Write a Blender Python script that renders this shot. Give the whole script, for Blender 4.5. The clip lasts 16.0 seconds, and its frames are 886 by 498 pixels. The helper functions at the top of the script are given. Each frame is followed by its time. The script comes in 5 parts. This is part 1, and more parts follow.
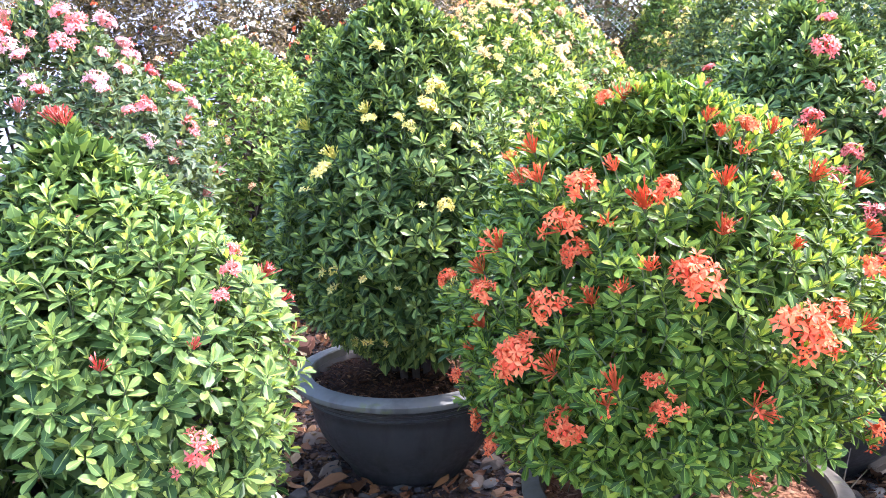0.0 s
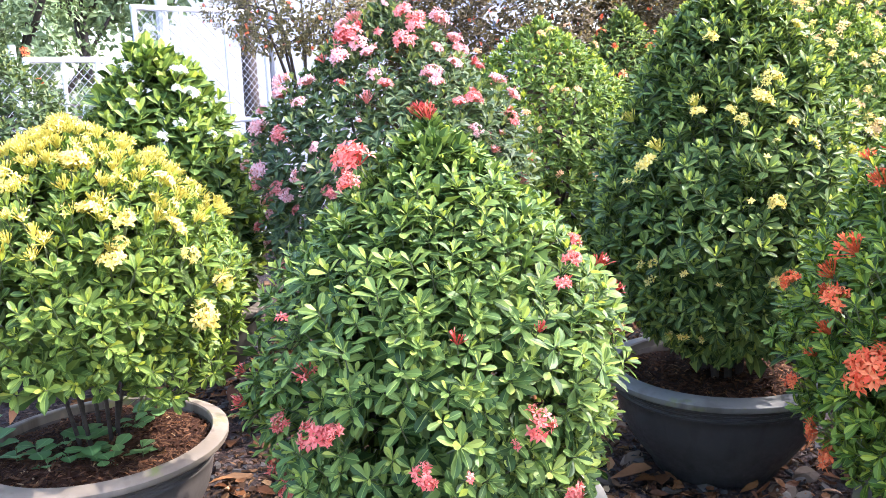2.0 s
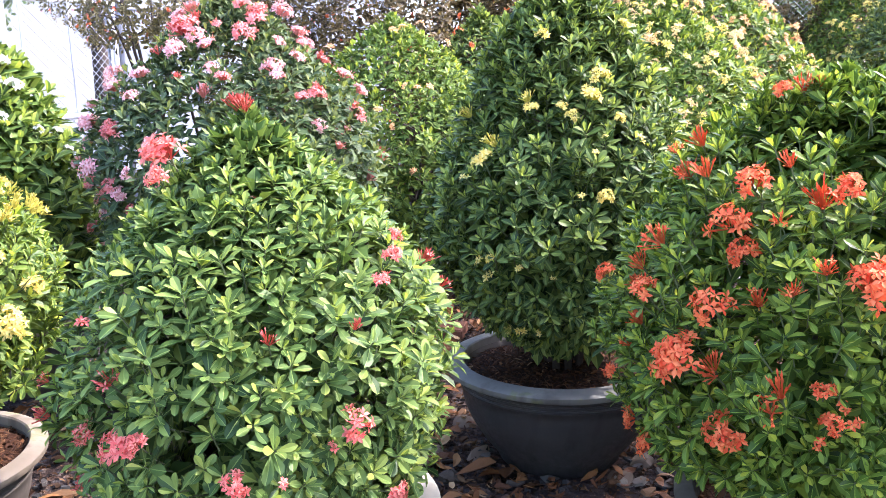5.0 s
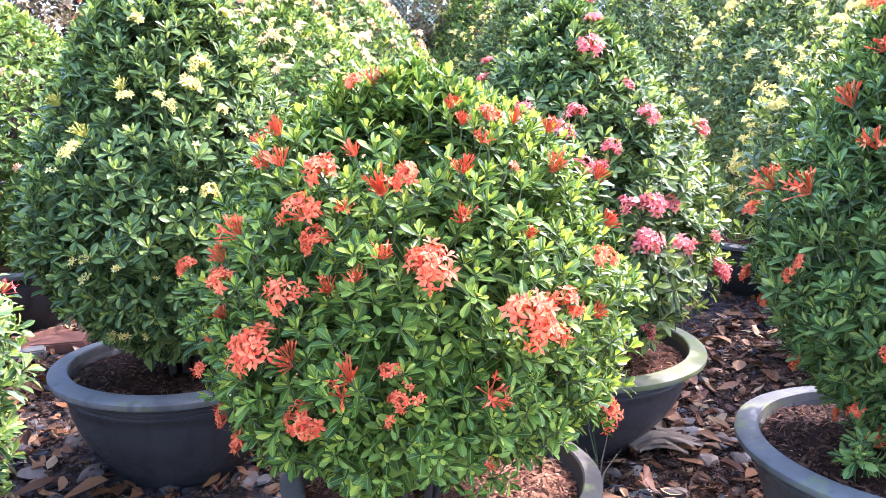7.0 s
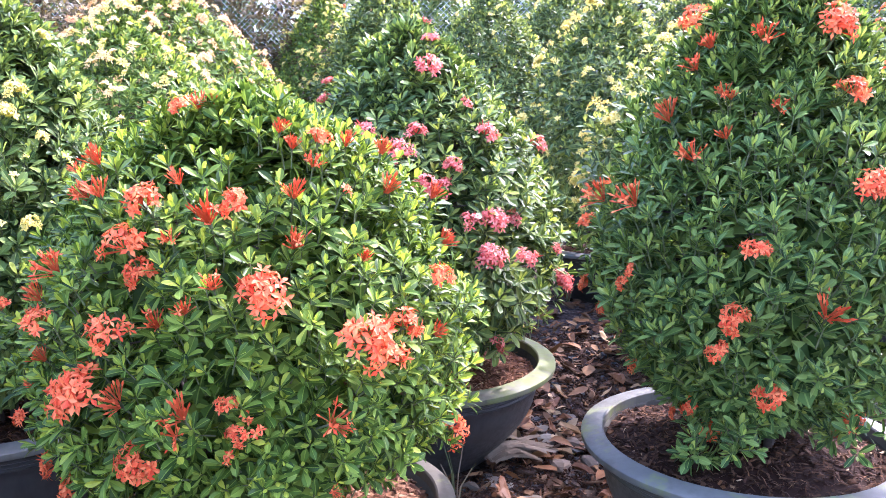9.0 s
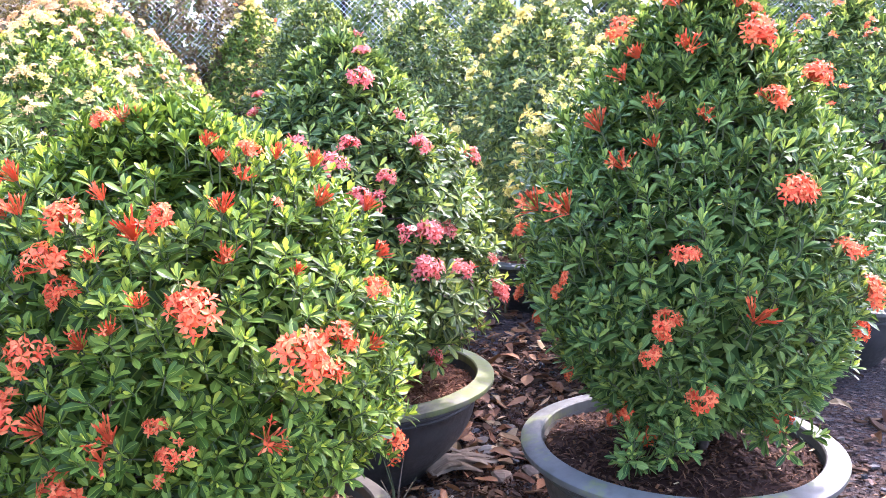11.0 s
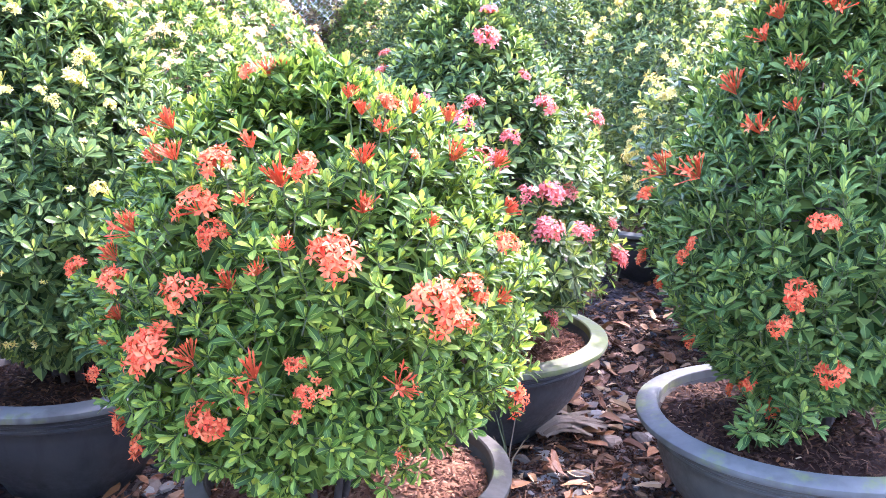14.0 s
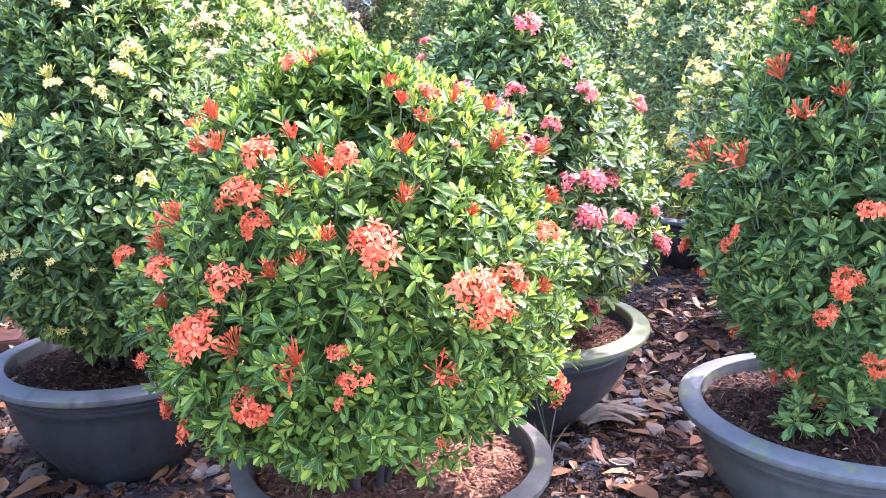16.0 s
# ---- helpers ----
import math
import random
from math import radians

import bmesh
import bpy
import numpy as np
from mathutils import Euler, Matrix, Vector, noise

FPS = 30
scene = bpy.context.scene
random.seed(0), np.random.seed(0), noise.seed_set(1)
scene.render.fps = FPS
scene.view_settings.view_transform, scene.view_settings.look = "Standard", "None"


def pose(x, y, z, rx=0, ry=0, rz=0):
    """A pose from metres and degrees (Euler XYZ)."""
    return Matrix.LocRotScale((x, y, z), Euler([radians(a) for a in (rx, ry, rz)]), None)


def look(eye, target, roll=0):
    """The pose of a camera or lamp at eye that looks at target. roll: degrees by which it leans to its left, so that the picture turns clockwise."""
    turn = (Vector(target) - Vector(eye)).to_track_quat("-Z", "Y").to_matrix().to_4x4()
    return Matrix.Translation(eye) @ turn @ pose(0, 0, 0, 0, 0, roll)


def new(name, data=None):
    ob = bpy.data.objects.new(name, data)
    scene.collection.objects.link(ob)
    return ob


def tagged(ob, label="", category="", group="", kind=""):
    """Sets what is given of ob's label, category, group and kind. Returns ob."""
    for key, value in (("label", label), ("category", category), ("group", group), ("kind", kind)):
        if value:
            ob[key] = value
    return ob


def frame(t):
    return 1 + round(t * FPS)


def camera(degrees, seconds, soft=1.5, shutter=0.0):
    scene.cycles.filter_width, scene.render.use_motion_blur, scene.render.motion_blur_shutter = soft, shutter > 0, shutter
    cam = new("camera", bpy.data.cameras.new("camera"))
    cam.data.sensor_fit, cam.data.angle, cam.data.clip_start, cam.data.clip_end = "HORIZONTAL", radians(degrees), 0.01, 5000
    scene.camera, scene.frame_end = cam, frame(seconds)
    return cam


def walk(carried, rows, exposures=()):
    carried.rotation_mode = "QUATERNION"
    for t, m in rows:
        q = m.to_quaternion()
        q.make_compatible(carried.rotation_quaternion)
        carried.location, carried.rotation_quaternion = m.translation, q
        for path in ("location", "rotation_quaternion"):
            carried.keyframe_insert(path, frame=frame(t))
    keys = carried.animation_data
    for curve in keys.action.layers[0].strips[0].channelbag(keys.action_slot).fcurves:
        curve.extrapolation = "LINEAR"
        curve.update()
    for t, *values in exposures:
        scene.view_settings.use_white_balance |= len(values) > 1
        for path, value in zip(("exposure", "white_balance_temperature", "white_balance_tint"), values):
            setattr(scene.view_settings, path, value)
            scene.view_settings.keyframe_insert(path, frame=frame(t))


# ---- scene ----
cam = camera(55.25, 16.0, soft=0.5)
PATH = [
    (0, (-0.072, -0.039, 1.234), (-1.186, 2.691, 0.680), -1.82),
    (0.5, (-0.085, -0.044, 1.220), (-1.270, 2.651, 0.644), -1.29),
    (1, (-0.109, -0.079, 1.244), (-1.578, 2.473, 0.670), -1.98),
    (1.5, (-0.137, -0.123, 1.254), (-1.977, 2.176, 0.681), -2.62),
    (2, (-0.142, -0.137, 1.260), (-2.083, 2.078, 0.689), -2.31),
    (2.5, (-0.150, -0.140, 1.257), (-2.157, 2.014, 0.681), -2.17),
    (3, (-0.149, -0.141, 1.259), (-2.207, 1.963, 0.680), -2.22),
    (3.2, (-0.149, -0.138, 1.255), (-2.219, 1.954, 0.672), -2.25),
    (5.3, (-0.061, -0.027, 1.236), (-1.503, 2.538, 0.652), -0.92),
    (5.5, (-0.049, -0.017, 1.229), (-1.375, 2.611, 0.648), -0.39),
    (6, (-0.002, 0.029, 1.213), (-0.945, 2.817, 0.630), 0.48),
    (6.5, (0.030, 0.046, 1.213), (-0.669, 2.902, 0.617), 0.86),
    (7, (0.051, 0.049, 1.218), (-0.470, 2.943, 0.626), 0.83),
    (7.5, (0.063, 0.049, 1.224), (-0.352, 2.963, 0.644), 0.39),
    (8, (0.077, 0.054, 1.224), (-0.200, 2.987, 0.656), 0.21),
    (8.5, (0.086, 0.062, 1.224), (-0.080, 3.006, 0.671), -0.25),
    (9, (0.094, 0.064, 1.226), (0.054, 3.016, 0.697), 0.01),
    (9.5, (0.101, 0.070, 1.227), (0.140, 3.026, 0.716), -0.18),
    (9.7, (0.103, 0.073, 1.226), (0.171, 3.029, 0.719), -0.40),
    (11.8, (0.091, 0.071, 1.219), (0.288, 3.026, 0.745), -0.36),
    (12, (0.084, 0.063, 1.222), (0.254, 3.020, 0.747), -0.41),
    (12.5, (0.069, 0.054, 1.212), (0.082, 3.013, 0.719), -0.59),
    (13, (0.057, 0.051, 1.204), (-0.022, 3.003, 0.675), -0.27),
    (13.5, (0.053, 0.052, 1.201), (-0.078, 2.996, 0.636), 0.10),
    (14, (0.051, 0.053, 1.203), (-0.131, 2.987, 0.607), 0.38),
    (14.5, (0.051, 0.054, 1.203), (-0.178, 2.980, 0.582), 0.42),
    (15, (0.051, 0.050, 1.209), (-0.227, 2.968, 0.570), 0.10),
    (15.5, (0.053, 0.050, 1.208), (-0.257, 2.963, 0.564), -0.12),
    (16, (0.053, 0.050, 1.209), (-0.274, 2.962, 0.564), -0.28),
]
EXPOSURES = [(0.0, 3.27, 5680, 27), (1.4, 3.0, 5830, 25), (3.2, 2.86, 6030, 22), (5.3, 2.9, 5880, 29), (6.0, 3.04, 5680, 32), (7.0, 3.5, 5430, 34), (9.7, 3.3, 5580, 35), (12.0, 3.3, 5630, 35), (14.0, 3.76, 5330, 37), (16.0, 3.7, 5380, 36)]
walk(cam, [(t, look(eye, target, roll)) for t, eye, target, roll in PATH], EXPOSURES)

# ---------------------------------------------------------------- light
SUN_TO = Vector((0.72, 0.72, 1.08)).normalized()      # direction towards the sun: high, to the right and a little behind the shrubs
world = bpy.data.worlds.new("sky")
scene.world = world
world.use_nodes = True
wn = world.node_tree
sky = wn.nodes.new("ShaderNodeTexSky")
sky.sky_type = "NISHITA"
sky.sun_disc = False
sky.sun_elevation = math.asin(SUN_TO.z)
sky.sun_rotation = math.atan2(SUN_TO.x, SUN_TO.y)
sky.air_density, sky.dust_density, sky.ozone_density = 1.0, 2.5, 1.0
wn.links.new(sky.outputs[0], wn.nodes["Background"].inputs[0])
wn.nodes["Background"].inputs[1].default_value = 0.15
sun_data = bpy.data.lights.new("sun", "SUN")
sun_data.energy, sun_data.angle, sun_data.color = 1.38, radians(0.55), (1.0, 0.94, 0.84)
sun = new("sun", sun_data)
sun.matrix_basis = look(SUN_TO * 30, (0, 0, 0))

# ---------------------------------------------------------------- material helpers


def nodes_of(name):
    m = bpy.data.materials.new(name)
    m.use_nodes = True
    t = m.node_tree
    return m, t, t.nodes["Principled BSDF"], t.nodes["Material Output"]


def ramp(t, stops, source=None):
    r = t.nodes.new("ShaderNodeValToRGB")
    e = r.color_ramp.elements
    while len(e) < len(stops):
        e.new(0.5)
    for k, (p, c) in enumerate(stops):
        e[k].position, e[k].color = p, (*c, 1.0)
    if source is not None:
        t.links.new(source, r.inputs[0])
    return r


def noise_node(t, scale, detail=4.0, rough=0.55, coords="Object"):
    c = t.nodes.new("ShaderNodeTexCoord")
    n = t.nodes.new("ShaderNodeTexNoise")
    n.inputs["Scale"].default_value, n.inputs["Detail"].default_value, n.inputs["Roughness"].default_value = scale, detail, rough
    t.links.new(c.outputs[coords], n.inputs["Vector"])
    return n


def mix_colour(t, a, b, factor, mode="MIX"):
    n = t.nodes.new("ShaderNodeMix")
    n.data_type, n.blend_type = "RGBA", mode
    for socket, v in ((n.inputs[0], factor), (n.inputs[6], a), (n.inputs[7], b)):
        if isinstance(v, bpy.types.NodeSocket):
            t.links.new(v, socket)
        elif isinstance(v, tuple):
            socket.default_value = (*v, 1.0)
        else:
            socket.default_value = v
    return n.outputs[2]


def bump(t, bsdf, source, strength, distance=0.004):
    b = t.nodes.new("ShaderNodeBump")
    b.inputs["Strength"].default_value, b.inputs["Distance"].default_value = strength, distance
    t.links.new(source, b.inputs["Height"])
    t.links.new(b.outputs[0], bsdf.inputs["Normal"])


def random_of(t):
    """One random number that differs from leaf to leaf and from sprig to sprig."""
    g = t.nodes.new("ShaderNodeNewGeometry")
    o = t.nodes.new("ShaderNodeObjectInfo")
    a = t.nodes.new("ShaderNodeMath")
    a.operation = "ADD"
    t.links.new(g.outputs["Random Per Island"], a.inputs[0])
    t.links.new(o.outputs["Random"], a.inputs[1])
    f = t.nodes.new("ShaderNodeMath")
    f.operation = "FRACT"
    t.links.new(a.outputs[0], f.inputs[0])
    return f.outputs[0]


def blade_material(name, stops, glow, gloss=0.38, through_part=0.3, sheen=0.5, rib=None):
    """Leaf or petal: varied colour, a waxy gloss, and light that comes through the blade."""
    m, t, b, out = nodes_of(name)
    r = ramp(t, stops, random_of(t))
    n = noise_node(t, 38.0, 3.0)
    col = mix_colour(t, r.outputs[0], (0.55, 0.55, 0.5), n.outputs[0], "MULTIPLY")
    col = mix_colour(t, r.outputs[0], col, 0.45)
    if rib:
        uvn = t.nodes.new("ShaderNodeUVMap")
        sep = t.nodes.new("ShaderNodeSeparateXYZ")
        t.links.new(uvn.outputs[0], sep.inputs[0])
        off = t.nodes.new("ShaderNodeMath")
        off.operation = "COMPARE"
        off.inputs[1].default_value, off.inputs[2].default_value = 0.5, 0.045
        t.links.new(sep.outputs[0], off.inputs[0])
        part_ = t.nodes.new("ShaderNodeMath")
        part_.operation = "MULTIPLY"
        part_.inputs[1].default_value = 0.55
        t.links.new(off.outputs[0], part_.inputs[0])
        col = mix_colour(t, col, rib, part_.outputs[0])
    t.links.new(col, b.inputs["Base Color"])
    b.inputs["Roughness"].default_value = gloss
    b.inputs["Specular IOR Level"].default_value = sheen
    tr = t.nodes.new("ShaderNodeBsdfTranslucent")
    t.links.new(mix_colour(t, col, glow, 1.0, "MULTIPLY"), tr.inputs[0])
    x = t.nodes.new("ShaderNodeMixShader")
    x.inputs[0].default_value = through_part
    t.links.new(b.outputs[0], x.inputs[1])
    t.links.new(tr.outputs[0], x.inputs[2])
    t.links.new(x.outputs[0], out.inputs[0])
    return m


def leaf_set(name, dark, mid, light, young, gloss=0.45):
    a = blade_material(name + "_leaf", ((0.0, dark), (0.55, mid), (1.0, light)), (1.65, 1.65, 0.95), gloss, 0.15, rib=tuple(1.2 * c + 0.01 for c in light), sheen=0.18)
    y = blade_material(name + "_young_leaf", ((0.0, mid), (0.4, light), (1.0, young)), (1.6, 1.6, 0.85), gloss, 0.33, rib=young, sheen=0.26)
    return a, y


def petal_set(name, dark, light, tube):
    return (blade_material(name + "_petal", ((0.0, dark), (1.0, light)), (1.4, 1.35, 1.3), 0.6, 0.3, 0.25),
            blade_material(name + "_bud", ((0.0, tube), (1.0, tuple(0.5 * (a + b) for a, b in zip(tube, dark)))), (1.4, 1.35, 1.2), 0.5, 0.25, 0.3))


LEAF_DEEP = leaf_set("deep_green", (0.023, 0.050, 0.013), (0.086, 0.142, 0.035), (0.222, 0.292, 0.066), (0.466, 0.520, 0.105))
LEAF_BRIGHT = leaf_set("bright_green", (0.022, 0.048, 0.006), (0.083, 0.150, 0.019), (0.216, 0.300, 0.038), (0.490, 0.530, 0.060))
LEAF_MIXED = leaf_set("mixed_green", (0.036, 0.066, 0.029), (0.070, 0.114, 0.044), (0.130, 0.175, 0.062), (0.240, 0.272, 0.081))
LEAF_FRESH = leaf_set("fresh_green", (0.026, 0.060, 0.014), (0.097, 0.168, 0.038), (0.221, 0.305, 0.067), (0.432, 0.500, 0.099))
LEAF_LIME = leaf_set("lime_green", (0.052, 0.098, 0.019), (0.116, 0.186, 0.034), (0.222, 0.305, 0.054), (0.46, 0.50, 0.070))
# back-row green, lightened in the colour to stand in for veiling glare
LEAF_OLIVE = leaf_set("hazed_olive_green", (0.034, 0.064, 0.020), (0.105, 0.155, 0.044), (0.225, 0.275, 0.074), (0.42, 0.45, 0.10))
# far tree leaves: light green, paled further to carry haze and sunlight
LEAF_TREE = leaf_set("hazed_tree", (0.11, 0.17, 0.085), (0.18, 0.255, 0.12), (0.25, 0.33, 0.15), (0.29, 0.38, 0.16))
LEAF_RUST = leaf_set("rusty_olive", (0.052, 0.042, 0.018), (0.100, 0.076, 0.031), (0.170, 0.120, 0.046), (0.25, 0.19, 0.06))
LEAF_TAN = leaf_set("tan_olive", (0.085, 0.080, 0.040), (0.150, 0.132, 0.062), (0.235, 0.190, 0.085), (0.32, 0.26, 0.10))
RED = petal_set("orange_red", (0.77, 0.090, 0.027), (0.90, 0.295, 0.100), (0.56, 0.120, 0.035))
PINK = petal_set("rose_pink", (0.74, 0.120, 0.100), (0.86, 0.34, 0.255), (0.50, 0.090, 0.050))
BLUSH = petal_set("blush_pink", (0.80, 0.37, 0.37), (0.87, 0.62, 0.58), (0.66, 0.22, 0.16))
SALMON = petal_set("salmon_pink", (0.78, 0.20, 0.175), (0.86, 0.40, 0.36), (0.60, 0.10, 0.07))
YELLOW = petal_set("pale_yellow", (0.82, 0.63, 0.125), (0.87, 0.75, 0.26), (0.56, 0.55, 0.09))
CREAM = petal_set("cream", (0.78, 0.53, 0.19), (0.84, 0.67, 0.34), (0.70, 0.48, 0.22))
PEACH = petal_set("peach", (0.78, 0.40, 0.17), (0.84, 0.55, 0.28), (0.68, 0.32, 0.14))
WHITE = petal_set("white", (0.80, 0.80, 0.78), (0.86, 0.86, 0.84), (0.55, 0.68, 0.40))


def bark_material(name, a, b_):
    m, t, b, out = nodes_of(name)
    n = noise_node(t, 45.0, 6.0, 0.65)
    t.links.new(ramp(t, ((0.3, a), (0.7, b_)), n.outputs[0]).outputs[0], b.inputs["Base Color"])
    b.inputs["Roughness"].default_value = 0.85
    bump(t, b, n.outputs[0], 0.6)
    return m


# bark tones include the shade that dense crowns throw on their stems
BARK = bark_material("shaded_brown_bark", (0.026, 0.019, 0.014), (0.080, 0.060, 0.044))
GREEN_STEM = bark_material("green_stem", (0.05, 0.075, 0.025), (0.12, 0.13, 0.05))


def pot_material(name, base, worn, stain, moss=0.0, rough=0.5, speck=0.55):
    """Moulded pot: base colour, worn pale patches, dark runs and, on some, moss."""
    m, t, b, out = nodes_of(name)
    big, fine = noise_node(t, 5.0, 5.0, 0.6), noise_node(t, 60.0, 4.0, 0.7)
    col = mix_colour(t, base, worn, ramp(t, ((speck - 0.12, (0, 0, 0)), (speck + 0.16, (1, 1, 1))), big.outputs[0]).outputs[0])
    c = t.nodes.new("ShaderNodeTexCoord")
    mp = t.nodes.new("ShaderNodeMapping")
    mp.inputs["Scale"].default_value = (16, 16, 1.4)
    t.links.new(c.outputs["Object"], mp.inputs[0])
    runs = t.nodes.new("ShaderNodeTexNoise")
    runs.inputs["Scale"].default_value, runs.inputs["Detail"].default_value = 1.0, 5.0
    t.links.new(mp.outputs[0], runs.inputs["Vector"])
    col = mix_colour(t, col, stain, ramp(t, ((0.52, (0, 0, 0)), (0.68, (0.8, 0.8, 0.8))), runs.outputs[0]).outputs[0])
    if moss:
        mo = noise_node(t, 9.0, 6.0, 0.65)
        col = mix_colour(t, col, (0.13, 0.15, 0.045), ramp(t, ((0.62 - moss * 0.3, (0, 0, 0)), (0.72 - moss * 0.2, (0.9, 0.9, 0.9))), mo.outputs[0]).outputs[0])
    col = mix_colour(t, col, (0.62, 0.62, 0.6), fine.outputs[0], "OVERLAY")
    t.links.new(col, b.inputs["Base Color"])
    t.links.new(ramp(t, ((0.3, (rough - 0.1,) * 3), (0.7, (rough + 0.15,) * 3)), fine.outputs[0]).outputs[0], b.inputs["Roughness"])
    b.inputs["Specular IOR Level"].default_value = 0.3
    bump(t, b, fine.outputs[0], 0.25, 0.002)
    return m


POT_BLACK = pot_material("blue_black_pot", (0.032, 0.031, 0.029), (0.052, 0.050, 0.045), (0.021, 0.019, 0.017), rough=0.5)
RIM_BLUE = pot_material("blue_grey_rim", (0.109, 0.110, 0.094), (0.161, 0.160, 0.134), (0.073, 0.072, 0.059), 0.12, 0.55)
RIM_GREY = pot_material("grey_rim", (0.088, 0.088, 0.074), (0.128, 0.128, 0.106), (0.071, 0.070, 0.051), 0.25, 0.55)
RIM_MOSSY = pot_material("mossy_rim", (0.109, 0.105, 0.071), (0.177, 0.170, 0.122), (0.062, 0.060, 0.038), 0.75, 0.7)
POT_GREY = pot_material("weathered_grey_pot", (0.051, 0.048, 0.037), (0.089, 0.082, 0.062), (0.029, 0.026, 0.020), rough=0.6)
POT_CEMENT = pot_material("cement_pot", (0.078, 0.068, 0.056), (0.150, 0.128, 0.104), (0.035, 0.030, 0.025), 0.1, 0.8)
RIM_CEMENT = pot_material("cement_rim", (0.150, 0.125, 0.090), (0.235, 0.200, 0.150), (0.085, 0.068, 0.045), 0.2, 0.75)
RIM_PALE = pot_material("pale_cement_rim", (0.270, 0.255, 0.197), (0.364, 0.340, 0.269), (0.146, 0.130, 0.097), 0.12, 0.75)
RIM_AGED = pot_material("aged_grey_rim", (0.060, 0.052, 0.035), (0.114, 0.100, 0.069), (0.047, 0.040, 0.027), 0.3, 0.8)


def chip_material(name, stops, rough=0.85):
    m, t, b, out = nodes_of(name)
    r = ramp(t, stops, random_of(t))
    n = noise_node(t, 70.0, 5.0, 0.7)
    col = mix_colour(t, r.outputs[0], mix_colour(t, r.outputs[0], (0.5, 0.47, 0.45), n.outputs[0], "MULTIPLY"), 0.6)
    t.links.new(col, b.inputs["Base Color"])
    b.inputs["Roughness"].default_value = rough
    b.inputs["Specular IOR Level"].default_value = 0.18
    bump(t, b, n.outputs[0], 0.5, 0.003)
    return m


CHIP = chip_material("bark_chip", ((0.0, (0.023, 0.014, 0.008)), (0.35, (0.059, 0.031, 0.014)), (0.7, (0.109, 0.057, 0.025)), (1.0, (0.201, 0.122, 0.060))))
SLATE = chip_material("slate_chip", ((0.0, (0.026, 0.027, 0.027)), (0.6, (0.059, 0.059, 0.054)), (0.88, (0.105, 0.088, 0.065)), (1.0, (0.210, 0.185, 0.143))), 0.65)
DRY_LEAF = chip_material("dry_leaf", ((0.0, (0.066, 0.027, 0.010)), (0.45, (0.166, 0.066, 0.021)), (0.8, (0.280, 0.134, 0.048)), (1.0, (0.437, 0.311, 0.157))), 0.6)
FALLEN = chip_material("tan_fallen_leaf", ((0.0, (0.087, 0.035, 0.011)), (0.5, (0.183, 0.077, 0.025)), (0.8, (0.262, 0.130, 0.048)), (1.0, (0.367, 0.252, 0.122))), 0.6)
COIR_LIGHT = chip_material("light_coir", ((0.0, (0.078, 0.032, 0.015)), (0.5, (0.198, 0.085, 0.041)), (1.0, (0.343, 0.180, 0.093))), 0.9)
STONE = chip_material("rubble_stone", ((0.0, (0.074, 0.060, 0.043)), (0.4, (0.149, 0.118, 0.082)), (0.75, (0.218, 0.155, 0.100)), (1.0, (0.297, 0.269, 0.207))), 0.8)
# red-brown soil, darkened in its colour for the shade below the shrubs
COIR = chip_material("shaded_red_brown_mulch", ((0.0, (0.023, 0.010, 0.005)), (0.5, (0.056, 0.024, 0.011)), (1.0, (0.131, 0.066, 0.030))), 0.9)
HUSK = chip_material("straw_husk", ((0.0, (0.20, 0.145, 0.09)), (1.0, (0.36, 0.275, 0.18))), 0.85)
SLATE_PALE = chip_material("pale_slate", ((0.0, (0.114, 0.110, 0.093)), (1.0, (0.260, 0.245, 0.196))), 0.75)
BRICK = chip_material("red_brick", ((0.0, (0.15, 0.065, 0.038)), (1.0, (0.22, 0.105, 0.065))), 0.85)


def ground_material():
    m, t, b, out = nodes_of("mulch_ground")
    big, fine = noise_node(t, 1.3, 6.0, 0.6), noise_node(t, 90.0, 6.0, 0.7)
    co = t.nodes.new("ShaderNodeTexCoord")
    cells = t.nodes.new("ShaderNodeTexVoronoi")
    cells.inputs["Scale"].default_value, cells.inputs["Randomness"].default_value = 62.0, 1.0
    warp = mix_colour(t, co.outputs["Object"], fine.outputs["Color"], 0.02)
    t.links.new(warp, cells.inputs["Vector"])
    tone = t.nodes.new("ShaderNodeSeparateColor")
    t.links.new(cells.outputs["Color"], tone.inputs[0])
    bits = ramp(t, ((0.0, (0.016, 0.012, 0.010)), (0.35, (0.044, 0.027, 0.019)), (0.6, (0.080, 0.048, 0.032)), (0.85, (0.052, 0.050, 0.050)), (1.0, (0.176, 0.120, 0.084))), tone.outputs[0])
    col = mix_colour(t, bits.outputs[0], (0.5, 0.5, 0.5), fine.outputs[0], "OVERLAY")
    c = mix_colour(t, col, (0.035, 0.034, 0.036), ramp(t, ((0.48, (0, 0, 0)), (0.62, (0.6, 0.6, 0.6))), big.outputs[0]).outputs[0])
    t.links.new(c, b.inputs["Base Color"])
    b.inputs["Roughness"].default_value = 0.95
    b.inputs["Specular IOR Level"].default_value = 0.15
    bump(t, b, cells.outputs["Distance"], 1.0, 0.012)
    return m


def plain(name, colour, rough=0.6, metal=0.0, vary=0.12):
    m, t, b, out = nodes_of(name)
    n = noise_node(t, 6.0, 5.0, 0.6)
    lo = tuple(c * (1 - vary * 2) for c in colour)
    t.links.new(ramp(t, ((0.3, lo), (0.7, colour)), n.outputs[0]).outputs[0], b.inputs["Base Color"])
    b.inputs["Roughness"].default_value, b.inputs["Metallic"].default_value = rough, metal
    return m


